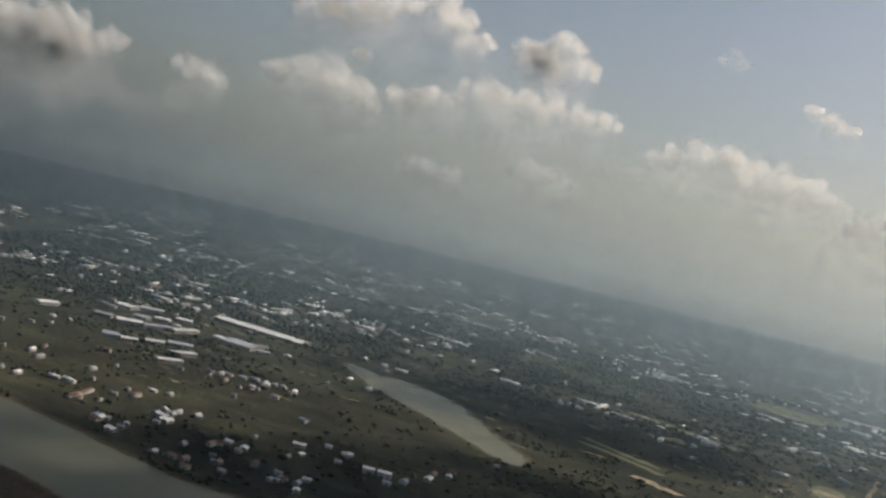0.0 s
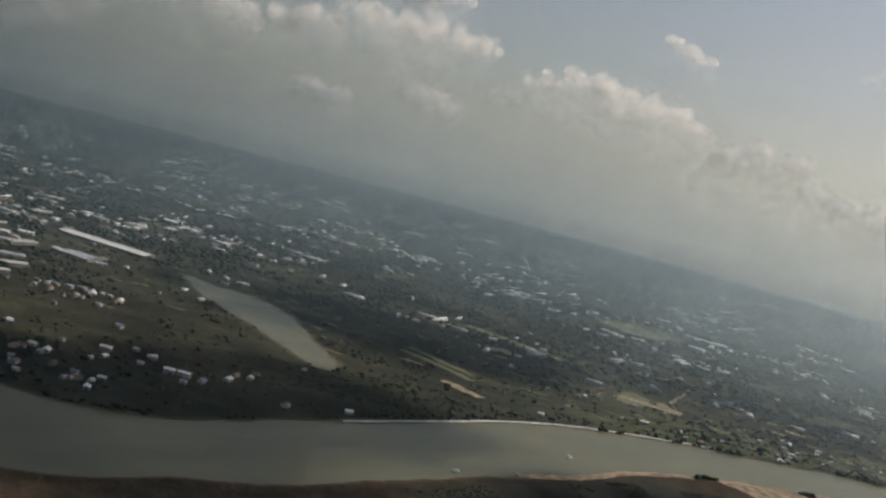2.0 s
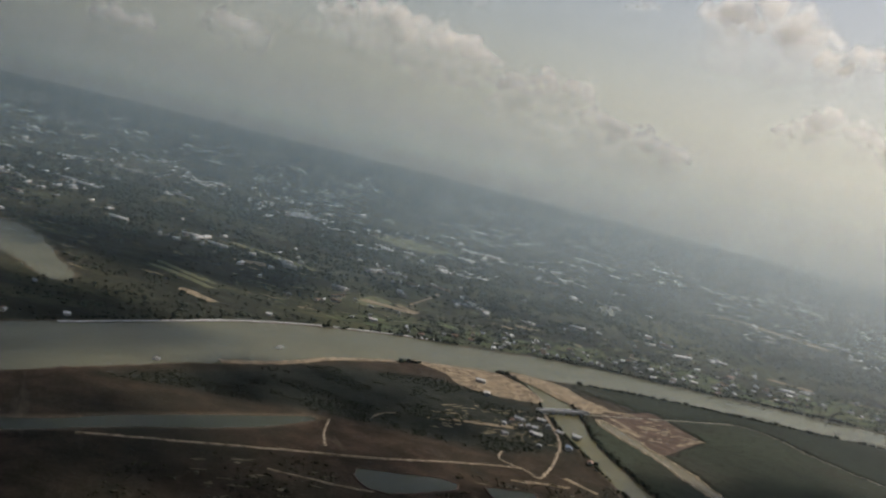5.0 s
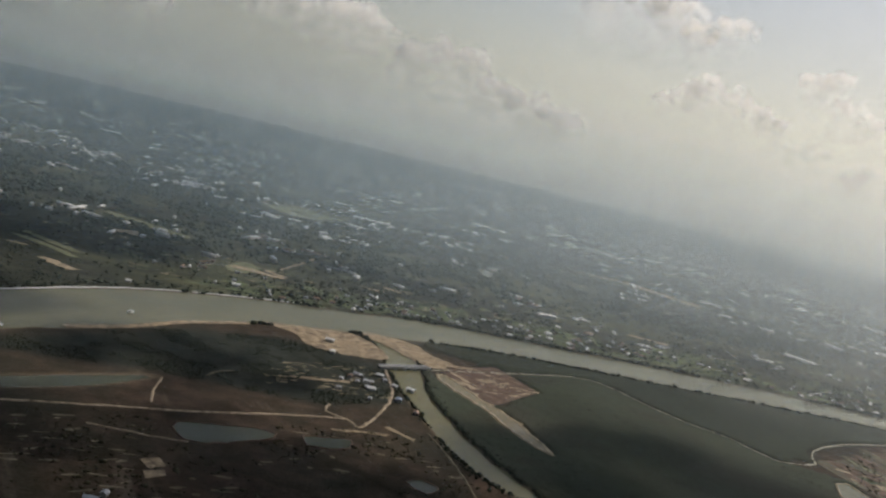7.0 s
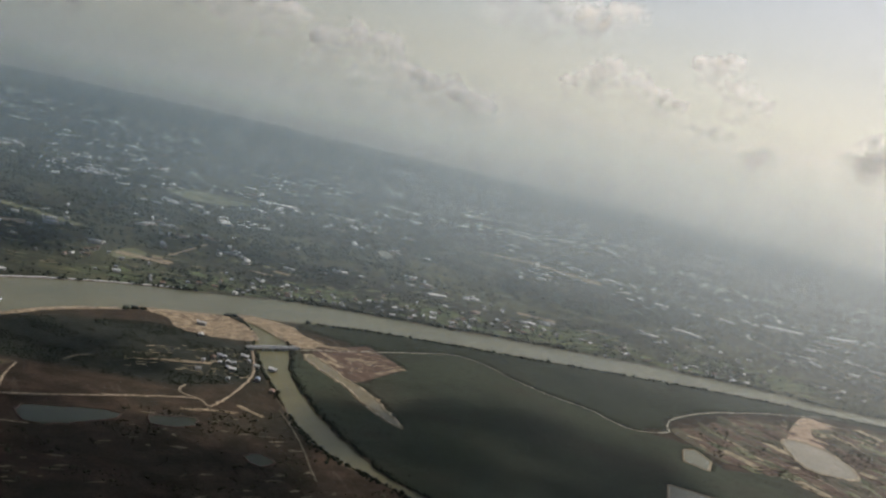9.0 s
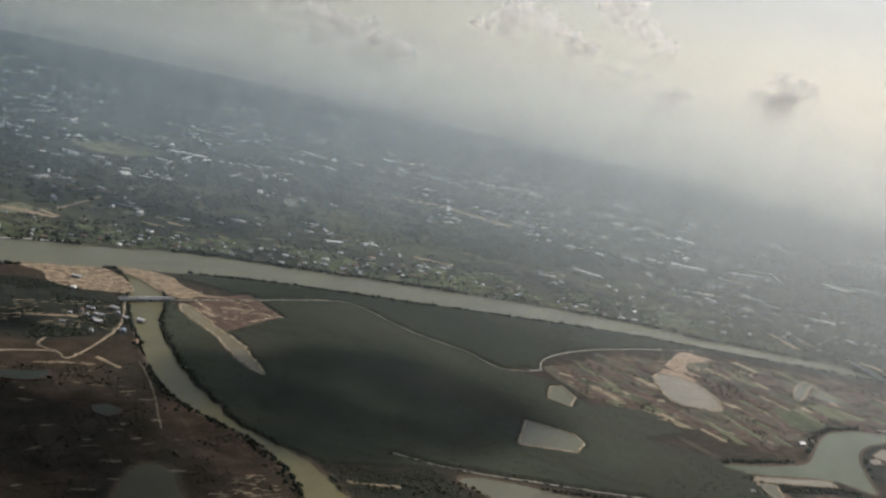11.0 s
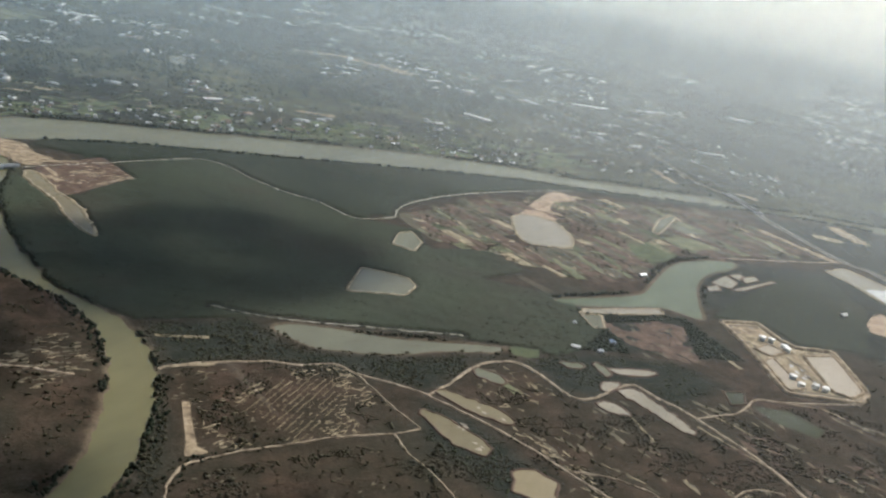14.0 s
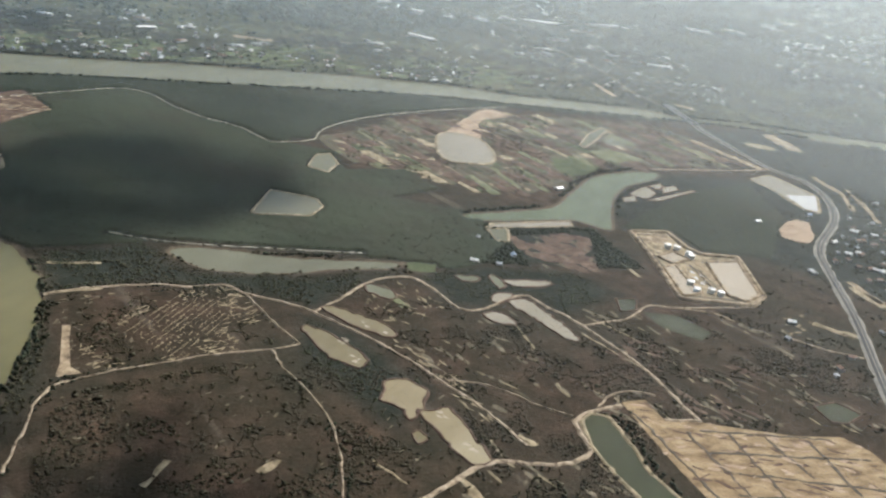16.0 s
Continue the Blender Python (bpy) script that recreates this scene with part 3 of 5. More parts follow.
track([(134, 778), (162, 752), (185, 722)], 9.0, GRASS, "pale dry strip of grass between fields", h=0.1)
track([(1240, 1150), (1236, 900), (1236, 749), (1204, 618), (1206, 560)], 3.6, FAINT, "pale road on the town side", h=0.6)

highway = [(1190, 490), (1183, 471), (1171, 404), (1163, 343), (1172, 311), (1155, 266), (1112, 215), (1040, 163), (1003, 116), (963, 59), (921, 6), (886, -38), (830, -110), (760, -190)]
track(highway, 8.5, VERGE, "pale earth shoulder of a new highway", "highway_shoulder", 0.5, 0.2, 8)
tagged(new("highway", ribbon("highway", curve(highway, step=8), 4.6, 0.45, 0.62, ASPHALT, crown=0.97)), "grey asphalt highway on a low embankment", "road", kind="structure")
tagged(new("median", ribbon("median", curve(highway, step=8), 0.7, 0.6, 0.78, VERGE, crown=0.6, vary=0.2)), "narrow pale median between two carriageways", "road", kind="structure")


# ---- bare ground and fields ----
def patch(name, outline, material, label, z=0.06, smooth=True, rough=0.8):
    edge = curve(outline, True, 5) if smooth else corners(outline)
    edge = rough_line(edge, rough if smooth else 0.12, int(abs(edge[0][0])) + 3)
    ob = new(name, flat_mesh(name, edge, z, material))
    return tagged(ob, label, "bare ground", kind="structure")


BARE = []


def sand(outline, material=None, label="pale dry sand cleared of plants", z=0.06, smooth=True):
    BARE.append(np.array(outline, float))
    return patch("sand_flat", outline, material or SAND, label, z, smooth)


sand([(853, 450), (881, 476), (945, 535), (967, 526), (965, 512), (923, 495), (893, 441), (877, 457)], SAND_RED, "pinkish bare earth beside a silty pond")
sand([(731, 3), (745, 2), (743, -17), (761, -24), (776, -33), (801, -47), (828, -55), (833, -70), (829, -93), (801, -117), (718, -93), (719, -77), (721, -57), (724, -36), (727, -19)], FURROWED, "large levelled sand field with dark furrows", 0.05, False)
sand([(482, 137), (486, 137), (483, 122), (479, 94), (483, 88), (472, 86), (472, 90), (474, 95)], SAND, "narrow pale cleared lot", 0.07, False)
sand([(1038, 204), (1066, 220), (1079, 212), (1050, 179), (1030, 176), (1025, 188)], SAND_RED, "orange bare earth cutting", 0.07)
sand([(330, 602), (360, 607), (400, 613), (414, 592), (419, 560), (414, 543), (381, 542), (357, 552), (350, 582)], SAND, "pale sandy spit at the creek mouth")
sand([(410, 621), (434, 623), (456, 610), (465, 578), (476, 566), (458, 543), (442, 553), (429, 586)], SAND, "pale sandy clearing beside the bridge road")
sand([(458, 543), (517, 578), (531, 519), (474, 465), (459, 498)], CLAY, "brown cleared lot with sandy ruts", 0.055, False)
sand([(320, 808), (342, 842), (357, 830), (345, 794), (322, 785)], GRASS, "pale dry field beyond the river")
sand([(1031, 441), (1055, 451), (1058, 418), (1039, 411), (1020, 422)], POND_GREY, "shallow grey flooded field", 0.07, False)
sand([(990, 407), (1023, 398), (1031, 365), (1003, 363), (985, 382)], GRASS, "pale salty field", 0.065, False)
sand([(933, 387), (957, 396), (964, 352), (923, 336), (920, 354)], GREEN, "bright green reed field", 0.06)
BARE.append(np.array([(790, 216), (859, 218), (817, 144), (779, 168)], float))
sand([(696, 185), (713, 179), (706, 168), (694, 173)], GREEN, "yellow-green algae patch at the pond's end", 0.05)
sand([(695, 1127), (714, 1121), (697, 1059), (681, 1060)], POND_GREY, "far shining pool", 0.1)
sand([(813, 93), (834, 83), (840, 59), (825, 51), (812, 72)], POND_GREEN, "shallow dark flooded field", 0.05, False)
patch("field", [(735, 440), (760, 455), (830, 480), (850, 440), (815, 400), (745, 380)], PLOTS, "fallow plots in brown, pale and green strips", 0.045)
patch("field", [(800, 360), (890, 380), (960, 420), (985, 400), (900, 330), (850, 300)], PLOTS, "fallow plots in brown, pale and green strips", 0.045)
patch("field", [(960, 520), (1060, 500), (1130, 470), (1140, 390), (1060, 370), (985, 420), (930, 480)], PLOTS, "fallow plots in brown, pale and green strips near the river", 0.04)


def strip(a, b, width, material=None, label="narrow pale strip of bare soil"):
    """A long bare strip between two points, with ragged edges."""
    a, b = np.array(a, float), np.array(b, float)
    n = max(4, int(np.linalg.norm(b - a) / 4))
    t = np.linspace(0, 1, n)[:, None]
    line = rough_line(a + (b - a) * t, 0.5, int(a[0] * 7 + b[1]) % 9999)
    if width >= 6:
        ROADS.append((line, width))
    me = ribbon("bare_strip", line, width, 0.0, 0.12, material or BANK, crown=0.85, vary=0.45, seed=int(abs(a[0])) + 1)
    return tagged(new("bare_strip", me), label, "bare ground", kind="structure")


for seg, w in (([(706, 309), (740, 306)], 3), ([(785, 395), (817, 384)], 6), ([(743, 415), (775, 384)], 4), ([(745, 434), (789, 415)], 4), ([(1203, 422), (1225, 403)], 14), ([(1002, 97), (1002, 65)], 9), ([(776, 86), (786, 55)], 1.6), ([(756, 75), (765, 33)], 1.5), ([(922, 55), (942, 31)], 4), ([(849, 163), (847, 140)], 3), ([(485, 214), (514, 210)], 2.5), ([(482, 175), (508, 177)], 2.5), ([(722, 92), (715, 62)], 1.5), ([(504, 9), (490, -5)], 2.5), ([(537, -8), (547, -2)], 3.5), ([(586, -10), (593, -33)], 1.2), ([(662, -11), (664, -21)], 4), ([(707, 27), (706, 13)], 1.6), ([(618, -36), (618, -52)], 4)):
    strip(*seg, w)
for seg, w in (([(461, 557), (494, 559)], 5), ([(459, 520), (473, 503)], 7), ([(483, 528), (501, 530)], 6), ([(498, 496), (526, 517)], 3), ([(466, 538), (473, 515)], 4)):
    strip(*seg, w, SAND, "sandy rut in a cleared lot")
for seg, w in (([(828, 344), (828, 298)], 7), ([(846, 329), (853, 296)], 5), ([(735, 407), (786, 385)], 5), ([(791, 445), (821, 410)], 4), ([(859, 361), (856, 310)], 6), ([(876, 340), (877, 301)], 5), ([(1044, 451), (1053, 417)], 8), ([(1011, 410), (1029, 372)], 8), ([(665, 143), (667, 124)], 5)):
    strip(*seg, w, GRASS, "pale grassy plot between dykes")
for seg, w in (([(1140, 436), (1145, 385)], 8), ([(1145, 385), (1151, 343)], 10), ([(1263, 452), (1251, 397)], 16), ([(1193, 317), (1183, 271)], 6), ([(1183, 271), (1153, 231)], 4), ([(1201, 285), (1180, 243)], 5), ([(1180, 243), (1154, 204)], 5), ([(1174, 659), (1162, 600)], 7), ([(1227, 569), (1242, 548)], 10), ([(1010, 105), (1003, 70)], 7), ([(921, 59), (933, 33)], 2.5), ([(862, 84), (867, 69)], 1.6), ([(840, 94), (858, 85)], 1.4)):
    strip(*seg, w, SAND, "pale sandy strip beside the highway")
for seg, w in (([(326, 462), (371, 470)], 4), ([(336, 368), (372, 372)], 3), ([(374, 385), (386, 369)], 3), ([(775, 834), (819, 815)], 10), ([(325, 813), (376, 794)], 14), ([(379, 836), (434, 941)], 4), ([(462, 827), (483, 817)], 6), ([(491, 845), (507, 836)], 6), ([(210, 888), (241, 893)], 18), ([(161, 699), (187, 671)], 12), ([(361, 821), (379, 801)], 8)):
    strip(*seg, w, SAND, "pale bare strip among trees")
for seg, w in (([(447, 1306), (528, 1376)], 90), ([(211, 995), (296, 925)], 16), ([(140, 798), (188, 744)], 9)):
    strip(*seg, w, GRASS, "pale dry field on the town side")


for seg, w in (([(930, 1300), (1012, 1289)], 16), ([(1012, 1289), (1044, 1244)], 26), ([(1044, 1244), (1088, 1175)], 30)):
    strip(*seg, w, SAND, "bright sandy clearing beyond the river")


# ---- ponds with earth banks ----
def pond(outline, material, label, bank=1.6, smooth=True, level=0.22, shore=None):
    """Perched pond: a water sheet inside a low earth bank."""
    edge = rough_line(curve(outline, True, 3), 0.6, int(outline[0][0])) if smooth else rough_line(corners(outline), 0.25, int(outline[0][0]))
    BARE.append(edge)
    thing = tagged(new("pond"), label, "pond", "fish ponds")
    w = new("water", flat_mesh("water", edge, level, material))
    w.parent = thing
    b = new("bank", ribbon("bank", rough_line(edge, 0.2, int(edge[0][0])), bank * 2, -0.02, 0.55, shore or (BANK if bank > 0.95 else CLAY), True, 0.45, 0.3, int(edge[0][1]) % 97 + 1))
    b.parent = thing
    return thing


pond([(623, 277), (651, 321), (679, 300), (678, 285), (661, 268)], POND_GREY, "pale grey pond in mangrove forest", 1.0, False)
pond([(698, 372), (715, 397), (729, 401), (726, 375), (709, 355)], POND_GREY, "small pale grey pond at the forest's edge", 1.0, False)
pond([(829, 402), (853, 450), (877, 457), (891, 433), (877, 388), (859, 371), (830, 378)], POND_PALE, "silty pink-beige pond with bare banks", 1.6)
for _o in ([(938, 282), (954, 286), (947, 274), (932, 272)], [(951, 291), (982, 307), (979, 289), (959, 277), (954, 283)], [(985, 307), (1001, 312), (997, 302), (986, 297)], [(994, 302), (1012, 305), (1008, 295), (987, 289)]):
    pond(_o, POND_PALE, "small pale pond between narrow dykes", 0.7, False)
pond([(956, 274), (1023, 294), (1022, 290), (970, 272)], POND_PALE, "thin pale pond strip", 0.8, False)
pond([(781, 234), (790, 241), (858, 239), (852, 228), (800, 232)], POND_PALE, "bright silty pond strip along a lagoon", 1.2, False)
pond([(780, 231), (798, 230), (785, 208), (777, 209)], POND_GREY, "small grey pond by a lagoon", 1.0, False)
pond([(618, 133), (626, 133), (637, 120), (647, 103), (645, 92), (635, 98), (623, 118)], POND_OCHRE, "long ochre pond beside a track", 0.8)
pond([(600, 113), (607, 110), (616, 92), (620, 74), (612, 64), (605, 73), (599, 89)], POND_OCHRE, "ochre pond with a foamy end", 0.8)
pond([(609, 34), (616, 42), (623, 51), (634, 46), (635, 32), (626, 21), (616, 13), (617, 25)], POND_FOAM, "rounded ochre pond in scrub", 0.9)
pond([(624, 21), (629, 18), (639, 19), (640, 5), (639, -15), (636, -28), (628, -26), (625, -13), (625, 3)], POND_FOAM, "long ochre pond in scrub", 0.9)
pond([(611, 2), (618, 3), (617, -3), (610, -5)], POND_OCHRE, "tiny ochre puddle in scrub", 0.7)
pond([(709, 109), (719, 110), (723, 99), (721, 92), (712, 96)], POND_PALE, "small pale pond beside a track", 0.9)
pond([(733, 120), (746, 122), (750, 102), (750, 69), (742, 71), (737, 100)], POND_PALE, "long beige pond beside a track", 0.8)
pond([(699, -7), (708, -3), (715, -7), (714, -21), (711, -33), (705, -55), (706, -74), (704, -87), (684, -81), (688, -69), (689, -46), (691, -28)], POND_GREEN, "dark green rectangular borrow pit pond", 1.4, False)
pond([(837, -27), (853, -26), (859, -41), (842, -46), (834, -42)], POND_GREEN, "square green pond in brown scrub", 0.8, False)
pond([(807, 112), (821, 109), (811, 95), (799, 95)], POND_GREEN, "small square green pond", 0.7, False)
pond([(655, 157), (663, 156), (669, 141), (662, 136), (654, 147)], POND_GREY, "small grey pond inside a track's bend", 0.9)
pond([(741, 159), (746, 155), (742, 139), (737, 137)], POND_GREY, "thin grey pond among dykes", 0.7)
pond([(746, 149), (765, 146), (778, 142), (768, 136), (749, 140)], POND_PALE, "pale pond among dykes", 0.9)
pond([(727, 131), (742, 131), (734, 122), (724, 120)], POND_PALE, "pale pond beside a track", 0.8)
pond([(719, 162), (732, 157), (726, 150), (718, 153)], POND_GREY, "small grey pond among dykes", 0.7)
pond([(1111, 317), (1144, 326), (1148, 270), (1111, 231), (1103, 240), (1111, 277)], POND_PALE, "large pale basin beside the highway", 1.8, False)
pond([(988, 419), (1023, 454), (1055, 475), (1055, 466), (1012, 429), (990, 412)], POND_GREY, "narrow grey pond with straight banks", 1.2, False)
sand([(1113, 274), (1146, 269), (1111, 233), (1104, 241)], CONCRETE, "bright concrete apron at the basin's end", 0.6, False)

# pools, a swept lot and paths in the western scrub
pond([(250, 347), (268, 350), (295, 352), (300, 341), (285, 331), (258, 320), (248, 330)], POND_GREEN, "dark shallow pool in western scrub", 0.6)
pond([(317, 349), (331, 352), (344, 352), (339, 338), (318, 336)], POND_GREEN, "small dark pool in western scrub", 0.6)
pond([(362, 300), (372, 306), (379, 296), (370, 288)], POND_GREEN, "small dark pool beside a footpath", 0.6)
sand([(229, 289), (238, 294), (241, 284), (233, 279)], SAND, "bare yellow lot in western scrub", 0.07, False)
sand([(230, 276), (240, 280), (240, 273), (231, 267)], SAND, "bare yellow lot in western scrub", 0.07, False)
track([(245, 419), (240, 399), (238, 385), (237, 372)], 1.4)
track([(205, 328), (217, 325), (236, 321), (253, 319)], 1.2, vary=0.5)
track([(272, 437), (280, 449), (290, 455)], 1.2, FAINT, "overgrown pale footpath through scrub")

# side creek that dries out in the forest
pond([(448, 515), (453, 487), (463, 453), (466, 414), (473, 390), (478, 375), (480, 389), (480, 419), (476, 450), (468, 470), (462, 506), (455, 528)], POND_OCHRE, "irregular grey side creek with sandy edges", 1.5)

# ---- settling basins ----
def basin(outline, label):
    edge = corners(outline, 0.15)
    BARE.append(edge)
    thing = tagged(new("settling_basin"), label, "basin", "settling basins")
    w = new("water", flat_mesh("water", edge, 0.5, BASIN))
    w.parent = thing
    b = new("bank", ribbon("bank", edge, 3.2, -0.02, 1.2, SAND, True, 0.45, 0.1, 5))
    b.parent = thing


basin([(917, 153), (944, 150), (916, 98), (898, 92), (892, 102), (906, 131)], "large rounded basin of pale beige silt water")
basin([(876, 150), (888, 153), (879, 126), (874, 109), (858, 107)], "narrow basin of pale beige silt water")
basin([(885, 168), (903, 174), (907, 160), (888, 155)], "small oval basin of pale silt water")
sand([(895, 214), (926, 209), (920, 179), (923, 166), (950, 157), (919, 97), (899, 85), (853, 104), (882, 173)], BANK, "earth yard between settling basins", 0.05, False)
sand([(895, 212), (924, 207), (914, 188), (885, 194)], SAND, "pale sandy yard with low walls", 0.09, False)
tagged(new("embankment", ribbon("embankment", corners([(895, 214), (926, 209), (920, 179), (923, 166), (950, 157), (919, 97), (899, 85), (853, 104), (882, 173)], 0.1), 4.4, -0.02, 1.5, SAND, True, 0.5, 0.1, 3)), "pale earth embankment around the settling basins", "embankment", kind="structure")
for seg, w in (([(911, 159), (891, 99)], 3.0), ([(890, 145), (873, 101)], 2.2), ([(899, 141), (888, 111)], 2.0)):
    strip(*seg, w, SAND, "pale service lane between basins")

# ditches inside the embankment and between the basins
_c = np.mean(np.array([(895, 214), (926, 209), (920, 179), (923, 166), (950, 157), (919, 97), (899, 85), (853, 104), (882, 173)], float), 0)
_ring = _c + (corners([(895, 214), (926, 209), (920, 179), (923, 166), (950, 157), (919, 97), (899, 85), (853, 104), (882, 173)], 0.1) - _c) * 0.9
tagged(new("ditch", ribbon("ditch", _ring, 1.3, 0.1, 0.16, DITCH, True, 0.9, 0.3, 9)), "dark wet ditch inside an embankment", "ditch", kind="structure")
for seg, w in (([(887, 149), (872, 104)], 1.2), ([(901, 153), (887, 108)], 1.6), ([(901, 143), (890, 103)], 1.3), ([(914, 141), (903, 117)], 4.5), ([(889, 176), (891, 152)], 1.2), ([(889, 200), (913, 192)], 1.0)):
    strip(*seg, w, DITCH, "dark ditch between settling basins")
for seg, w in (([(894, 142), (892, 138)], 2.4), ([(890, 133), (889, 129)], 2.4), ([(888, 124), (887, 120)], 2.4), ([(896, 136), (896, 132)], 2.2), ([(893, 126), (892, 123)], 2.2), ([(890, 118), (890, 114)], 2.2)):
    strip(*seg, w, CONCRETE, "small pale concrete sluice pad")


def cylinder_bm(r, z0, z1, n=20, r2=None):
    bm = bmesh.new()
    bmesh.ops.create_cone(bm, cap_ends=True, segments=n, radius1=r, radius2=r if r2 is None else r2, depth=z1 - z0, matrix=Matrix.Translation((0, 0, (z0 + z1) / 2)))
    return bm


def tank_thing():
    thing = tagged(new("storage_tank"), "white round storage tank on bare earth", "tank", "tanks between the basins")
    part("shell", cylinder_bm(2.4, 0, 2.6), ROOF_WHITE, thing)
    part("roof", cylinder_bm(2.55, 2.6, 3.3, 20, 0.3), ROOF_WHITE, thing)
    part("ladder", box_bm(0.3, 0.15, 2.6, (2.45, 0, 1.3)), CONCRETE, thing)
    return thing


def box_bm(sx, sy, sz, at=(0, 0, 0), bevel=0.0):
    bm = bmesh.new()
    bmesh.ops.create_cube(bm, size=1, matrix=Matrix.Translation(at) @ Matrix.Diagonal((sx, sy, sz, 1)))
    if bevel:
        bmesh.ops.bevel(bm, geom=bm.edges[:], offset=bevel, segments=1, affect="EDGES")
    return bm


_tank = None
for _x, _y in [(905, 182), (910, 178), (912, 167), (910, 162), (877, 123), (873, 112), (883, 109), (887, 104)]:
    if _tank is None:
        _tank = tank_thing()
        _tank.matrix_basis = pose(_x, _y, 0.1)
    else:
        copy_thing(_tank, pose(_x, _y, 0.1, rz=_x * 37 % 360))


# ---- houses, sheds, warehouses ----
def gable_walls(l, w, h, rise):
    bm = bmesh.new()
    v = [bm.verts.new(p) for p in ((-l / 2, -w / 2, 0), (l / 2, -w / 2, 0), (l / 2, w / 2, 0), (-l / 2, w / 2, 0), (-l / 2, -w / 2, h), (l / 2, -w / 2, h), (l / 2, w / 2, h), (-l / 2, w / 2, h), (-l / 2, 0, h + rise), (l / 2, 0, h + rise))]
    for f in ((0, 1, 5, 4), (2, 3, 7, 6), (1, 2, 6, 9, 5), (3, 0, 4, 8, 7), (3, 2, 1, 0)):
        bm.faces.new([v[i] for i in f])
    return bm


def gable_roof(l, w, h, rise, over=0.3, thick=0.1):
    bm = bmesh.new()
    a = rise / (w / 2)
    for s in (-1, 1):
        y0, z0 = s * (w / 2 + over), h - over * a
        ring = [(-l / 2 - over, y0, z0 + 0.03), (l / 2 + over, y0, z0 + 0.03), (l / 2 + over, 0, h + rise + 0.03), (-l / 2 - over, 0, h + rise + 0.03)]
        lo = [bm.verts.new(p) for p in ring]
        hi = [bm.verts.new((x, y, z + thick)) for x, y, z in ring]
        for k in range(4):
            bm.faces.new((lo[k], lo[(k + 1) % 4], hi[(k + 1) % 4], hi[k]))
        bm.faces.new(hi)
        bm.faces.new(lo[::-1])
    bmesh.ops.recalc_face_normals(bm, faces=bm.faces[:])
    return bm


def house(l, w, h, rise, roof, label, name="house", group="houses", category="house", door=True):
    thing = tagged(new(name), label, category, group)
    part("wall", gable_walls(l, w, h, rise), WALL, thing)
    part("roof", gable_roof(l, w, h, rise), roof, thing)
    if door:
        part("door", box_bm(0.6, 0.1, 1.15, (l * 0.15, -w / 2 - 0.04, 0.575)), BARK, thing)
        for k in (-0.3, 0.38):
            part("window", box_bm(0.7, 0.08, 0.5, (l * k, -w / 2 - 0.03, 0.95)), ROOF_GREY, thing)
    return thing


HOUSES = [house(*q) for q in (
    (4.2, 3.0, 1.6, 0.7, ROOF_WHITE, "small house with a bright pale sheet roof"),
    (5.4, 3.6, 1.7, 0.8, ROOF_WHITE, "house with a wide white sheet roof"),
    (3.6, 2.7, 1.5, 0.7, ROOF_GREY, "small house with a weathered grey roof"),
    (4.8, 3.0, 1.6, 0.8, ROOF_RUST, "house with a rusty brown sheet roof"),
    (6.6, 3.6, 1.9, 0.8, ROOF_WHITE, "long house with a bright white roof"),
    (4.8, 3.6, 1.7, 0.9, ROOF_BLUE, "house with a faded blue sheet roof"),
    (3.0, 2.4, 1.4, 0.5, ROOF_GREY, "hut with a grey sheet roof"))]
HOUSE_ODDS = [0.1, 0.06, 0.29, 0.3, 0.06, 0.03, 0.16]
_used = [False] * len(HOUSES)
BUILT = []


def put_house(x, y, turn, kind=None, scale=1.0):
    k = int(rng.choice(len(HOUSES), p=HOUSE_ODDS)) if kind is None else kind
    BUILT.append((x, y))
    m = pose(x, y, 0, rz=turn)
    if not _used[k]:
        _used[k] = True
        HOUSES[k].matrix_basis = m
    else:
        copy_thing(HOUSES[k], m)


for _seg, _k in (([(411, 471), (415, 468)], 1), ([(375, 574), (379, 572)], 4), ([(740, 181), (744, 178)], 1), ([(881, 303), (899, 306)], 4), ([(395, 496), (400, 493)], 1), ([(380, 459), (384, 458)], 1), ([(401, 474), (404, 471)], 0), ([(1102, 191), (1108, 184)], 4), ([(1054, 151), (1057, 145)], 1), ([(1050, 119), (1053, 114)], 4), ([(902, 62), (911, 57)], 1), ([(992, 128), (990, 118)], 4)):
    (_ax, _ay), (_bx, _by) = _seg
    put_house((_ax + _bx) / 2, (_ay + _by) / 2, math.degrees(math.atan2(_by - _ay, _bx - _ax)), _k)


def warehouse(a, b, width, roof=None, label="long warehouse with a pale sheet roof"):
    a, b = np.array(a, float), np.array(b, float)
    l = float(np.linalg.norm(b - a))
    c, turn = (a + b) / 2, math.degrees(math.atan2(*(b - a)[::-1]))
    ob = house(l, width, 2.6, width * 0.07, roof or ROOF_WHITE, label, "warehouse", "warehouses", "warehouse", False)
    part("door", box_bm(2.0, 0.15, 2.0, (l * 0.1, -width / 2 - 0.06, 1.0)), ROOF_GREY, ob)
    ob.matrix_basis = pose(c[0], c[1], 0, rz=turn)
    BUILT.append((c[0], c[1]))


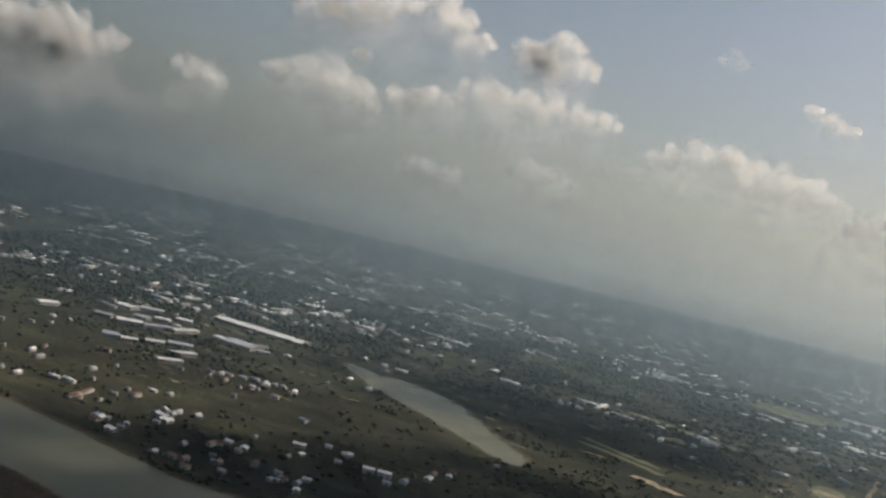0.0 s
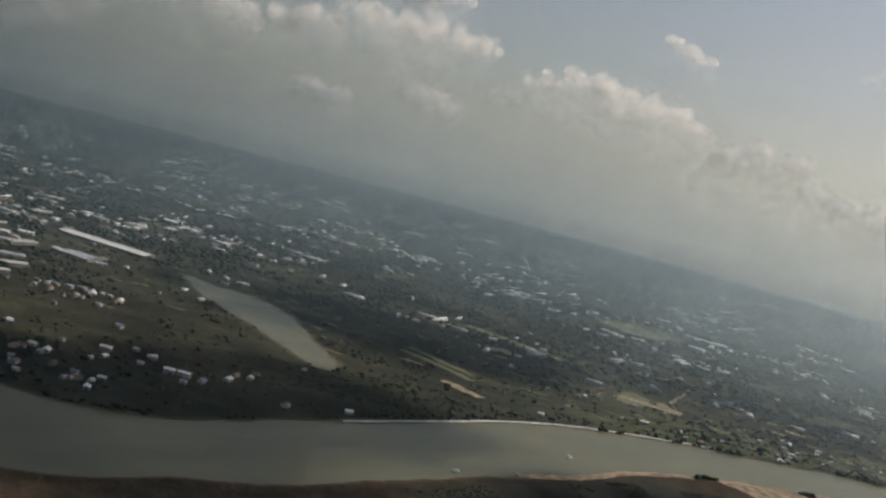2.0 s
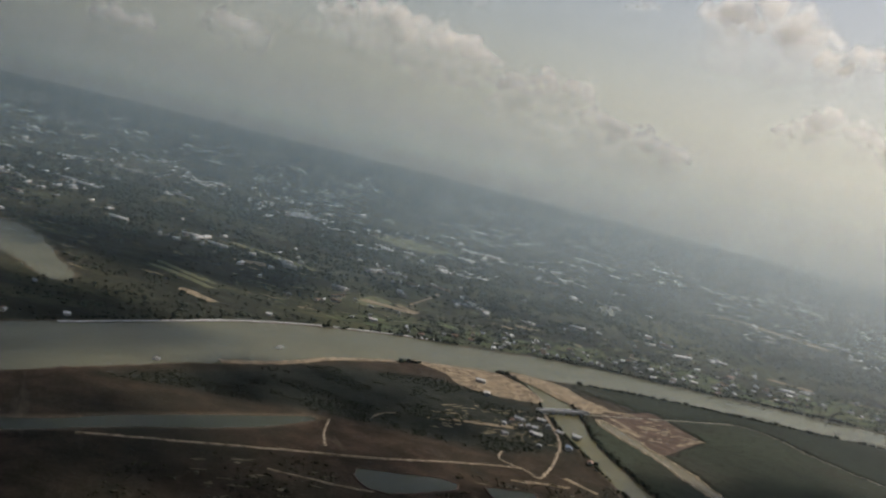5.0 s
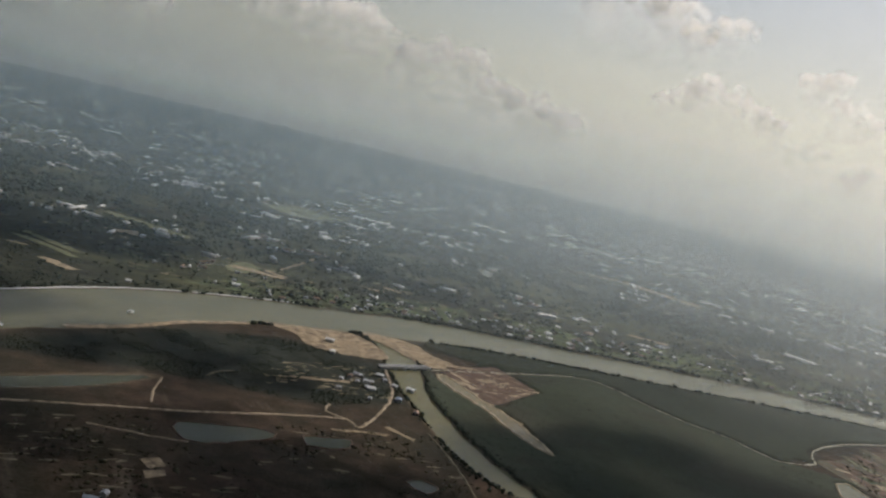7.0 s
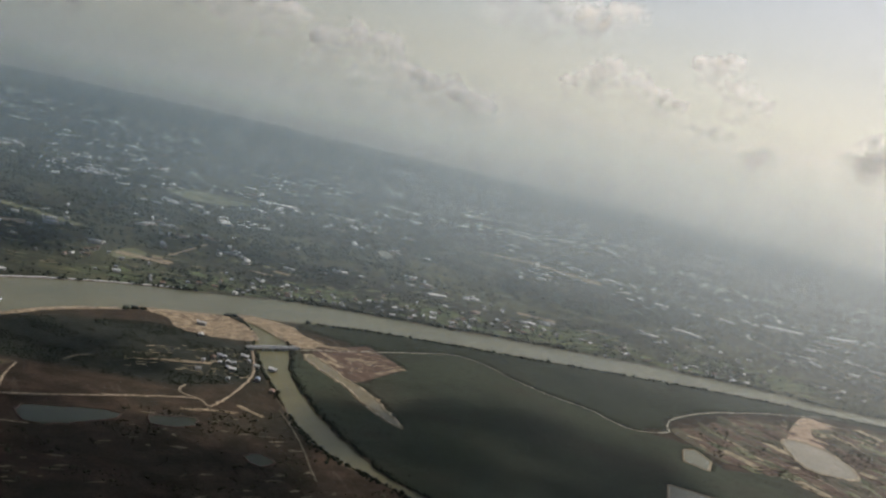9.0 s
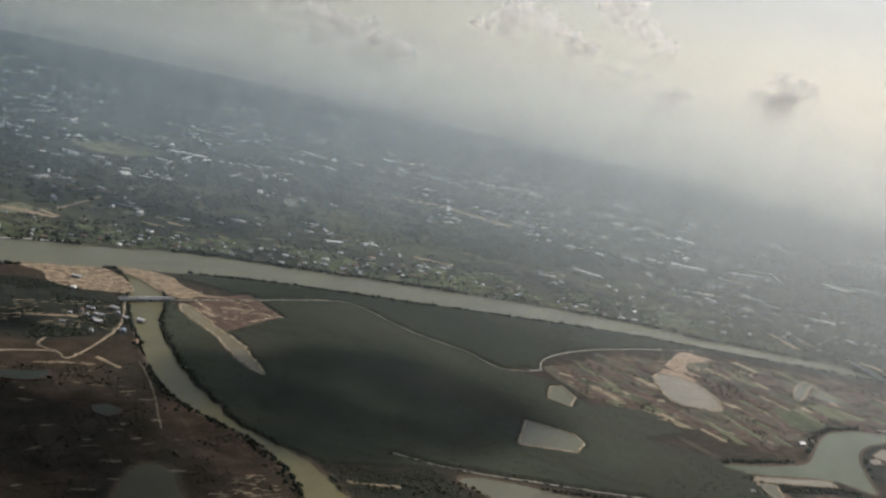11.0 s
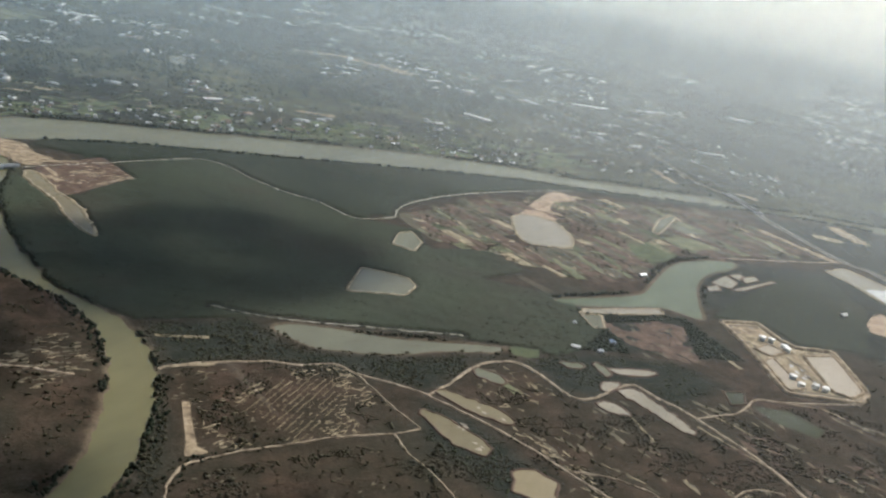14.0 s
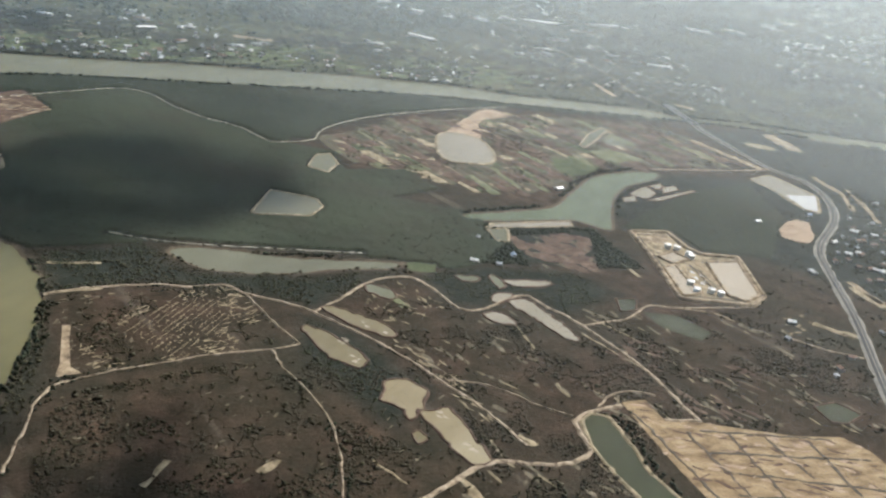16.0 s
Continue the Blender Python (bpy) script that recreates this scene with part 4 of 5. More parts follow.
for seg, w in (([(-182, 944), (-97, 913)], 20), ([(-256, 884), (-240, 877)], 13), ([(-240, 891), (-221, 898)], 9), ([(-216, 857), (-204, 857)], 8), ([(-233, 806), (-215, 813)], 12), ([(-192, 814), (-178, 838)], 9), ([(-204, 878), (-191, 880)], 8), ([(-206, 732), (-196, 738)], 8), ([(-192, 746), (-179, 751)], 9), ([(-167, 723), (-153, 737)], 8), ([(-167, 688), (-153, 699)], 7), ([(-293, 797), (-282, 811)], 10), ([(-160, 836), (-151, 831)], 8), ([(-141, 1218), (-124, 1219)], 14), ([(-114, 1193), (-92, 1179)], 12), ([(473, 1105), (487, 1110)], 9), ([(477, 1151), (490, 1156)], 9), ([(1034, 891), (1056, 857)], 9), ([(1307, 1045), (1364, 1026)], 16), ([(473, 1122), (486, 1126)], 10), ([(670, 848), (692, 851)], 7)):
    warehouse(*seg, w)
for seg, w in (([(-229, 844), (-218, 843)], 11), ([(-213, 808), (-195, 822)], 10), ([(-220, 736), (-209, 739)], 11), ([(-179, 759), (-162, 765)], 10), ([(-252, 814), (-238, 813)], 9), ([(-122, 814), (-113, 817)], 7), ([(-149, 835), (-124, 825)], 22), ([(309, 1384), (328, 1381)], 12), ([(197, 1590), (221, 1577)], 16), ([(322, 1421), (348, 1420)], 12), ([(1216, 1038), (1224, 1011)], 10), ([(1428, 1038), (1489, 1040)], 12), ([(1655, 1063), (1682, 1034)], 14)):
    warehouse(*seg, w, ROOF_GREY, "wide warehouse with a weathered grey roof")
for seg, w in (([(-13, 537), (-7, 537)], 5), ([(-5, 537), (2, 536)], 5), ([(-24, 557), (-21, 558)], 5)):
    warehouse(*seg, w, ROOF_WHITE, "bright white shed near the river")

# house plots: villages, then the wide town
# hamlets by the river, and bright roofs in tight groups further off
_clusters = [(-132, 504), (-123, 553), (-108, 541), (-108, 565), (-82, 521), (-99, 478), (-79, 482), (-50, 489), (-43, 485), (-167, 545), (-145, 517), (-192, 570), (-145, 584), (-100, 671), (-95, 703), (-74, 697), (-119, 689)]
_far_clusters = [(-254, 1036), (-241, 1126), (-189, 1089), (-165, 1088), (-128, 1228), (-98, 1198), (-63, 1183), (-34, 1254), (-66, 1144), (-121, 1043), (-407, 1041), (-381, 1051), (151, 1569), (148, 1327), (203, 1567), (309, 1392), (324, 1391), (237, 920), (283, 962), (23, 1222)]
_spots = [(x + rng.normal(0, 7), y + rng.normal(0, 7)) for x, y in _clusters for _ in range(4)]
_spots += [(x + rng.normal(0, 18), y + rng.normal(0, 22)) for x, y in _far_clusters for _ in range(8)]
for cx, cy, r, n in ((396, 482, 13, 18), (380, 455, 16, 6), (384, 560, 14, 4), (214, 238, 6, 5),  (-60, 545, 55, 5), (-150, 600, 70, 4), (660, 735, 45, 22), (560, 735, 40, 14), (760, 725, 45, 16), (900, 690, 60, 16), (1075, 110, 30, 16), (1120, 180, 40, 22), (1150, 130, 60, 20), (1010, 20, 40, 8), (1085, 150, 38, 26), (1040, 95, 30, 14), (310, 770, 60, 14), (480, 742, 45, 22), (620, 728, 45, 26), (420, 728, 35, 14), (850, 690, 50, 14), (1000, 700, 70, 16), (760, 180, 18, 4), (890, 20, 25, 5), (895, 300, 8, 2)):
    for _ in range(n):
        _spots.append((rng.normal(cx, r), rng.normal(cy, r * 0.8)))
_town = []
while len(_town) < 2500:
    x, y = rng.uniform(-700, 2700), rng.uniform(520, 2900)
    if not town_side(np.array(x), np.array(y) - 14):
        continue
    dense = -0.12 + 1.6 * noise.noise((x * 0.0045, y * 0.0045, 3.3)) + 2.4 * noise.noise((x * 0.014, y * 0.012, 1.1))
    if rng.random() < dense * (1.0 if y < 1900 else 0.5):
        _town.append((x, y))


def free_spot(x, y, gap=3.0, roads=True):
    """Not in water, on bare ground or on a road."""
    ok = np.ones(len(x), bool)
    for e in WET:
        k = np.where((x > e[:, 0].min() - 5) & (x < e[:, 0].max() + 5) & (y > e[:, 1].min() - 5) & (y < e[:, 1].max() + 5) & ok)[0]
        ok[k] &= ~inside(e, x[k], y[k]) & (far_from(e, x[k], y[k], True) > gap)
    for e in BARE:
        k = np.where((x > e[:, 0].min() - 2) & (x < e[:, 0].max() + 2) & (y > e[:, 1].min() - 2) & (y < e[:, 1].max() + 2) & ok)[0]
        ok[k] &= ~inside(e, x[k], y[k]) & (far_from(e, x[k], y[k], True) > min(gap, 1.5) * 0.9)
    if roads:
        for line, w in ROADS:
            k = np.where((x > line[:, 0].min() - w - 4) & (x < line[:, 0].max() + w + 4) & (y > line[:, 1].min() - w - 4) & (y < line[:, 1].max() + w + 4) & ok)[0]
            ok[k] &= far_from(line, x[k], y[k]) > w / 2 + gap * 0.6
    return ok


_all = np.array(_spots + _town)
_all = _all[free_spot(_all[:, 0], _all[:, 1], 4.0)]
_order = np.argsort(np.hypot(_all[:, 0] - 450, _all[:, 1] - 100))
for i in _order[:290]:
    put_house(_all[i, 0], _all[i, 1], float(rng.choice([-15, 75]) + rng.normal(0, 12)))


def far_houses(spots, roof, name, label):
    """The rest of the town: gabled houses too small to pick apart."""
    V, Fs = [], []
    n = 0
    for x, y in spots:
        l, w, h, r = rng.gamma(1.6, 3.6) + 3.2, rng.uniform(3.0, 5.6), rng.uniform(1.2, 2.2), rng.uniform(0.5, 1.0)
        if y < 760:
            l, w = l * 0.62, w * 0.72
        elif rng.random() < 0.14:
            l, w, h = l * 1.9, w * 1.6, h * 1.5
        a = radians(rng.choice([-15, 75]) + rng.normal(0, 14))
        c, s = math.cos(a), math.sin(a)
        base = np.array([(-l / 2, -w / 2, 0), (l / 2, -w / 2, 0), (l / 2, w / 2, 0), (-l / 2, w / 2, 0), (-l / 2, -w / 2, h), (l / 2, -w / 2, h), (l / 2, w / 2, h), (-l / 2, w / 2, h), (-l / 2, 0, h + r), (l / 2, 0, h + r)])
        V.append(np.c_[x + base[:, 0] * c - base[:, 1] * s, y + base[:, 0] * s + base[:, 1] * c, base[:, 2]])
        Fs += [(n + p, n + q, n + t, n + u) for p, q, t, u in ((0, 1, 5, 4), (2, 3, 7, 6), (4, 5, 9, 8), (6, 7, 8, 9), (1, 2, 6, 5), (3, 0, 4, 7), (5, 6, 9, 9), (7, 4, 8, 8))]
        n += 10
    tri = []
    for f in Fs:
        tri.append(f[:3])
        if f[3] != f[2]:
            tri.append((f[0], f[2], f[3]))
    me = mesh_of(name, np.concatenate(V), tri, roof)
    me.materials.append(WALL)
    me.polygons.foreach_set("material_index", np.tile([1] * 4 + [0] * 4 + [1] * 6, len(spots)).astype(np.int32))
    tagged(new(name, me), label, "houses", kind="stuff")


_rest = _all[_order[290:]]
_pick = rng.random(len(_rest))
_pick = np.where(_rest[:, 1] < 760, 0.42 + 0.58 * _pick, _pick)
far_houses(_rest[_pick < 0.58], ROOF_WHITE, "far_houses", "far pale-roofed houses scattered among trees")
far_houses(_rest[(_pick >= 0.58) & (_pick < 0.85)], ROOF_GREY, "far_houses", "far grey-roofed houses scattered among trees")
far_houses(_rest[_pick >= 0.85], ROOF_RUST, "far_houses", "far brown-roofed houses scattered among trees")
BUILT = np.array(BUILT)


# ---- bridges ----
def bridge(a, b, width, z, label, piers, deck_mat, name="bridge"):
    a, b = np.array(a, float), np.array(b, float)
    l = float(np.linalg.norm(b - a))
    thing = tagged(new(name), label, "bridge")
    part("deck", box_bm(l, width, 0.6, (0, 0, z)), deck_mat, thing)
    for s in (-1, 1):
        part("parapet", box_bm(l, 0.3, 0.9, (0, s * (width / 2 - 0.2), z + 0.75)), CONCRETE, thing)
    for k in range(piers):
        x = -l / 2 + l * (k + 0.5) / piers
        part("pier", box_bm(0.9, width * 0.8, z + 2.2, (x, 0, (z - 2.2) / 2 - 0.3)), CONCRETE, thing)
    c = (a + b) / 2
    thing.matrix_basis = pose(c[0], c[1], 0, rz=math.degrees(math.atan2(*(b - a)[::-1])))
    return thing


bridge((403, 518), (446, 535), 4.5, 1.5, "low concrete bridge over the creek mouth", 5, CONCRETE)
bridge((1188, 486), (1208, 566), 8.0, 1.2, "wide concrete highway bridge over the river", 6, ASPHALT, "highway_bridge")


# ---- boats ----
def boat(x, y, turn, l, label):
    thing = tagged(new("boat"), label, "boat", "boats on the water")
    bm = bmesh.new()
    rows = []
    for t in np.linspace(-0.5, 0.5, 9):
        w = 0.16 * l * (1 - (2 * abs(t)) ** 3) + 0.02
        z = 0.25 * (2 * t) ** 2
        rows.append([bm.verts.new((t * l, -w, 0.6 + z)), bm.verts.new((t * l, -w * 0.6, -0.2)), bm.verts.new((t * l, w * 0.6, -0.2)), bm.verts.new((t * l, w, 0.6 + z))])
    for r, s in zip(rows, rows[1:]):
        for k in range(4):
            bm.faces.new((r[k], r[(k + 1) % 4], s[(k + 1) % 4], s[k]))
    part("hull", bm, HULL, thing)
    part("cabin", box_bm(l * 0.35, l * 0.2, 1.1, (-l * 0.05, 0, 1.1), 0.08), ROOF_WHITE, thing)
    thing.matrix_basis = pose(x, y, -0.45, rz=turn)


boat(229, 564, 45, 7.5, "small white boat on the muddy river")
boat(413, 472, 80, 6.0, "small pale boat moored in the creek")
boat(150, 480, 30, 5.0, "small dull boat on the muddy river")


# ---- furrows, soil streaks and planted mounds ----
for seg in ([(747, -30), (740, -83)], [(768, -35), (757, -88)], [(785, -41), (783, -80)], [(806, -52), (795, -98)], [(754, -30), (819, -55)], [(744, -47), (826, -76)], [(742, -63), (812, -98)], [(736, -80), (790, -104)], [(731, -5), (724, -80)]):
    strip(*seg, 1.7, DITCH, "dark furrow across a sand field")


def patchy(x, y, scale, cut, seed):
    return np.array([noise.noise((a * scale, b * scale, seed)) + 0.5 * noise.noise((a * scale * 3, b * scale * 3, seed + 5)) for a, b in zip(x, y)]) > cut


def streaks(name, zone, n, lean, length, width, material, label):
    """Ragged small streaks of soil, all leaning one way."""
    poly = np.array(zone, float)
    lo, hi = poly.min(0), poly.max(0)
    x, y = rng.uniform(lo[0], hi[0], n * 5), rng.uniform(lo[1], hi[1], n * 5)
    k = np.where(inside(poly, x, y))[0]
    k = k[patchy(x[k], y[k], 0.02, -0.1, 7.7)]
    k = k[free_spot(x[k], y[k], 1.0)][:n]
    V, Fs = [], []
    for k, (x, y) in enumerate(zip(x[k], y[k])):
        a = radians(lean + rng.normal(0, 13))
        l, w = rng.uniform(*length), rng.uniform(*width)
        ring = []
        for q in np.linspace(0, 2 * math.pi, 9)[:-1]:
            u, v = l / 2 * math.cos(q) * rng.uniform(0.6, 1.1), w / 2 * math.sin(q) * rng.uniform(0.5, 1.3)
            ring.append((x + u * math.cos(a) - v * math.sin(a), y + u * math.sin(a) + v * math.cos(a), 0.03))
        V += [(x, y, 0.22), *ring]
        Fs += [(9 * k, 9 * k + 1 + i, 9 * k + 1 + (i + 1) % 8) for i in range(8)]
    tagged(new(name, mesh_of(name, V, Fs, material)), label, "soil", kind="stuff")


def blotches(zone, n, lean, length, width, material, label, z=0.04):
    """Ragged flat stains on bare ground."""
    poly = np.array(zone, float)
    lo, hi = poly.min(0), poly.max(0)
    x, y = rng.uniform(lo[0], hi[0], n * 5), rng.uniform(lo[1], hi[1], n * 5)
    k = np.where(inside(poly, x, y))[0][:n]
    V, Fs = [], []
    for m, (cx, cy) in enumerate(zip(x[k], y[k])):
        a, l, w = radians(lean + rng.normal(0, 18)), rng.uniform(*length), rng.uniform(*width)
        ring = []
        for q in np.linspace(0, 2 * math.pi, 13)[:-1]:
            u, v = l / 2 * math.cos(q) * rng.uniform(0.6, 1.15), w / 2 * math.sin(q) * rng.uniform(0.5, 1.3)
            ring.append((cx + u * math.cos(a) - v * math.sin(a), cy + u * math.sin(a) + v * math.cos(a), z))
        V += [(cx, cy, z + (0.16 if z < 0.1 else 0.02)), *ring]
        Fs += [(13 * m, 13 * m + 1 + i, 13 * m + 1 + (i + 1) % 12) for i in range(12)]
    tagged(new("soil_stain", mesh_of("soil_stain", V, Fs, material)), label, "soil", kind="stuff")


blotches([(731, 3), (745, 2), (743, -17), (761, -24), (776, -33), (801, -47), (828, -55), (833, -70), (829, -93), (801, -117), (718, -93), (719, -77), (721, -57), (724, -36), (727, -19)], 60, -30, (3, 14), (0.8, 3.0), CLAY, "dark earth stains on a sand field")
blotches([(731, 3), (745, 2), (743, -17), (761, -24), (776, -33), (801, -47), (828, -55), (833, -70), (829, -93), (801, -117), (718, -93), (719, -77), (721, -57), (724, -36), (727, -19)], 90, -30, (3, 12), (0.8, 3.5), SAND_RED, "pale ridges on a sand field")
blotches([(458, 543), (517, 578), (531, 519), (474, 465), (459, 498)], 60, 10, (3, 14), (1, 4), SAND, "pale sandy heaps in a cleared lot")
blotches([(458, 543), (517, 578), (531, 519), (474, 465), (459, 498)], 25, 10, (3, 10), (1, 4), FAINT, "weedy spots in a cleared lot")
blotches([(403, 190), (427, 219), (444, 219), (447, 173), (419, 157), (403, 175)], 80, 10, (2, 8), (0.8, 2.5), FAINT, "dry grass in a brown clearing")
blotches([(403, 190), (427, 219), (444, 219), (447, 173), (419, 157), (403, 175)], 26, 10, (2, 8), (0.5, 1.6), BANK, "pale sandy spots in a brown clearing")
blotches([(330, 602), (360, 607), (400, 613), (414, 592), (419, 560), (414, 543), (381, 542), (357, 552), (350, 582)], 60, 0, (3, 10), (1, 3), CLAY, "dark stains on a sandy spit")
blotches([(790, 212), (852, 214), (822, 152), (786, 172)], 46, -60, (9, 24), (6, 13), CLAY, "brown earth of a dried-out field")
blotches([(790, 216), (859, 218), (817, 144), (779, 168)], 30, -60, (3, 12), (1, 3), FAINT, "dry grass on a brown field")
blotches([(653, 152), (676, 159), (689, 139), (692, 115), (675, 110), (651, 104), (643, 125)], 44, -60, (1.5, 7), (0.6, 2.2), BANK, "pale soil patches inside a track's bend")
blotches([(641, 91), (652, 88), (663, -1), (650, -5)], 46, -62, (1.5, 8), (0.6, 2.0), BANK, "pale soil patches along a track")
blotches([(482, 170), (544, 174), (551, 162), (521, 140), (507, 99), (480, 91), (474, 101)], 60, 15, (1, 5), (0.5, 1.5), FAINT, "dry patches in an overgrown lot")
blotches([(482, 170), (544, 174), (551, 162), (521, 140), (507, 99), (480, 91), (474, 101)], 26, 15, (1, 4), (0.4, 1.2), BANK, "pale soil specks in an overgrown lot")
blotches([(909, 69), (927, 70), (908, 45), (891, 46)], 14, 20, (2, 6), (1, 2.5), SAND, "pale swept yard around sheds")
blotches([(755, 68), (794, 60), (844, -4), (831, -37), (767, -21), (759, 40)], 30, -75, (4, 22), (1.5, 5), CLAY, "brown bare stripes in dark scrub")
for _e in ([(613, 97), (618, 95), (616, 89), (612, 92)], [(613, 78), (620, 75), (615, 68), (611, 72)], [(634, 112), (643, 102), (642, 96), (634, 105)], [(629, 18), (638, 18), (638, 9), (633, 7)], [(633, -11), (637, -14), (634, -18), (631, -16)]):
    blotches(_e, 4, -50, (2.4, 5.0), (1.2, 2.4), BASIN, "thin pale foam floating on a pond", 0.235)
BARE.append(np.array([(511, 125), (539, 154), (566, 154), (564, 132), (529, 88)], float))
SCRUB_EAST = [(640, 150), (720, 110), (880, 80), (930, 20), (860, -60), (740, -25), (650, -95), (590, -70), (650, 20)]
SCRUB_LOT = [(486, 85), (590, 98), (578, 168), (488, 175)]
SCRUB_SOUTH = [(470, 70), (580, 88), (640, 60), (650, -60), (540, -90), (440, -20)]
PLOTS_NORTH = [(740, 385), (745, 440), (840, 500), (960, 525), (1130, 480), (1150, 360), (1030, 345), (900, 310), (820, 300)]
streaks("bare_soil", PLOTS_NORTH, 40, -80, (6, 24), (2, 5), SAND, "pale sandy plots between dykes")
streaks("bare_soil", PLOTS_NORTH, 30, 10, (4, 14), (1.0, 2.5), SAND, "pale cross dykes between plots")
streaks("bare_soil", SCRUB_EAST, 45, -78, (2, 13), (0.6, 2.0), BANK, "pale streaks of bare soil in brown scrub")
streaks("bare_soil", SCRUB_EAST, 130, -78, (3, 16), (1.0, 4), FAINT, "dull grassy streaks in brown scrub")
streaks("bare_soil", SCRUB_LOT, 240, 20, (1, 6), (0.5, 1.4), BANK, "pale specks of bare soil in an overgrown lot")
streaks("bare_soil", SCRUB_SOUTH, 60, 30, (1.5, 6), (0.6, 1.8), FAINT, "dull bare patches in brown scrub")
streaks("bare_soil", PLOTS_NORTH, 110, -80, (4, 24), (0.8, 2.6), BANK, "pale dykes and bare strips between plots")
streaks("bare_soil", PLOTS_NORTH, 30, -80, (8, 26), (3, 8), GRASS, "pale grassy plots between dykes")
streaks("bare_soil", [(150, 330), (400, 370), (405, 250), (360, 100), (200, 200)], 120, 15, (3, 14), (1, 3), FAINT, "dull bare strips in dark scrub")
streaks("bare_soil", [(300, 440), (400, 440), (400, 520), (330, 500)], 90, 15, (3, 12), (0.8, 2), BANK, "pale paths between village plots")
streaks("bare_soil", [(-200, 620), (100, 700), (500, 740), (900, 700), (1180, 620), (1400, 700), (1500, 1500), (-300, 1500)], 1500, -20, (3, 20), (1, 4), BANK, "pale yards and paths among the town's trees")
streaks("bare_soil", [(-250, 560), (-40, 480), (40, 520), (-40, 700), (-250, 760)], 150, -25, (2, 9), (0.8, 2.4), CLAY, "pale yards between riverside houses")


streaks("garden_plots", [(256, 665), (420, 705), (500, 720), (610, 708), (725, 698), (843, 676), (953, 650), (1060, 610), (1100, 700), (900, 780), (600, 800), (330, 770)], 700, -14, (5, 26), (2, 7), GARDEN, "bright green garden plots along the river bank")
streaks("garden_plots", [(256, 665), (420, 705), (500, 720), (610, 708), (725, 698), (843, 676), (953, 650), (1060, 610), (1200, 800), (900, 980), (500, 980), (200, 800)], 500, -14, (4, 22), (2, 6), GRASS, "pale dry gardens near the river bank")
streaks("garden_plots", PLOTS_NORTH, 40, -80, (6, 24), (3, 8), GREEN, "green reed plots between dykes")


def tilled_plots(zone, lean, length, width):
    """Narrow tilled plots side by side, each a low bed with uneven edges, in rows across the land."""
    poly, a = np.array(zone, float), radians(lean)
    c, e1, e2 = poly.mean(0), np.array([math.cos(a), math.sin(a)]), np.array([-math.sin(a), math.cos(a)])
    cells, v = [], -260.0
    while v < 260:
        w, u = rng.uniform(*width), -260.0 + rng.uniform(0, 20)
        while u < 260:
            l = rng.uniform(*length)
            cells.append((*(c + e1 * (u + l / 2) + e2 * (v + w / 2)), l, w))
            u += l
        v += w
    cells = np.array(cells)
    cells = cells[inside(poly, cells[:, 0], cells[:, 1]) & (rng.random(len(cells)) < 0.86)]
    cells = cells[free_spot(cells[:, 0], cells[:, 1], 5.0)]
    beds = {}
    for x, y, l, w in cells:
        k = int(rng.choice(5, p=[0.5, 0.27, 0.07, 0.04, 0.12]))
        ring = [(s * (0.5 - 0.5 / l) * l, q * (0.5 - 0.45 / w) * w) for s, q in ((-1, -1), (-0.3, -1), (0.35, -1), (1, -1), (1, 0.1), (1, 1), (0.3, 1), (-0.35, 1), (-1, 1), (-1, -0.1))]
        beds.setdefault(k, []).append([np.array((x, y)) + e1 * (p + rng.normal(0, 0.5)) + e2 * (q + rng.normal(0, 0.3)) for p, q in ring])
    for k, rings in beds.items():
        V, Fs = [], []
        for m, ring in enumerate(rings):
            V += [(*p, 0.03) for p in ring] + [(*(np.mean(ring, 0) + (p - np.mean(ring, 0)) * 0.93), 0.14) for p in ring]
            Fs += [(20 * m + i, 20 * m + (i + 1) % 10, 20 * m + 10 + (i + 1) % 10, 20 * m + 10 + i) for i in range(10)]
            Fs += [(20 * m + 10 + i, 20 * m + 11 + i, 20 * m + 18 - i, 20 * m + 19 - i) for i in range(4)]
        coat, label = ((CLAY, "bare brown tilled plots"), (PLOTS, "mottled fallow plots"), (GRASS, "pale dry grass plots"), (GREEN, "dull green reed plots"), (BANK, "pale sandy plots"))[k]
        tagged(new("tilled_plots", mesh_of("tilled_plots", V, Fs, coat)), label, "field", kind="stuff")


tilled_plots(PLOTS_NORTH, -80, (12, 34), (5, 12))


def mounds():
    poly = np.array([(511, 125), (539, 154), (566, 154), (564, 132), (529, 88)], float)
    V, Fs, k = [], [], 0
    a = math.atan2(154 - 125, 539 - 511)
    for i in range(-30, 30):
        for j in range(-30, 30):
            u, v = i * 2.6 + rng.normal(0, 0.25), j * 3.4 + rng.normal(0, 0.25)
            x, y = 540 + u * math.cos(a) - v * math.sin(a), 130 + u * math.sin(a) + v * math.cos(a)
            if inside(poly, np.array(x), np.array(y)) and rng.random() < 0.8:
                r = rng.uniform(0.35, 0.65)
                V += [(x, y, 0.5)] + [(x + r * math.cos(q) * 1.6, y + r * math.sin(q), 0.0) for q in np.linspace(0, 2 * math.pi, 7)[:-1]]
                Fs += [(7 * k, 7 * k + 1 + m, 7 * k + 1 + (m + 1) % 6) for m in range(6)]
                k += 1
    tagged(new("planting_mounds", mesh_of("planting_mounds", V, Fs, BANK)), "rows of small pale planting mounds", "soil", kind="stuff")


mounds()


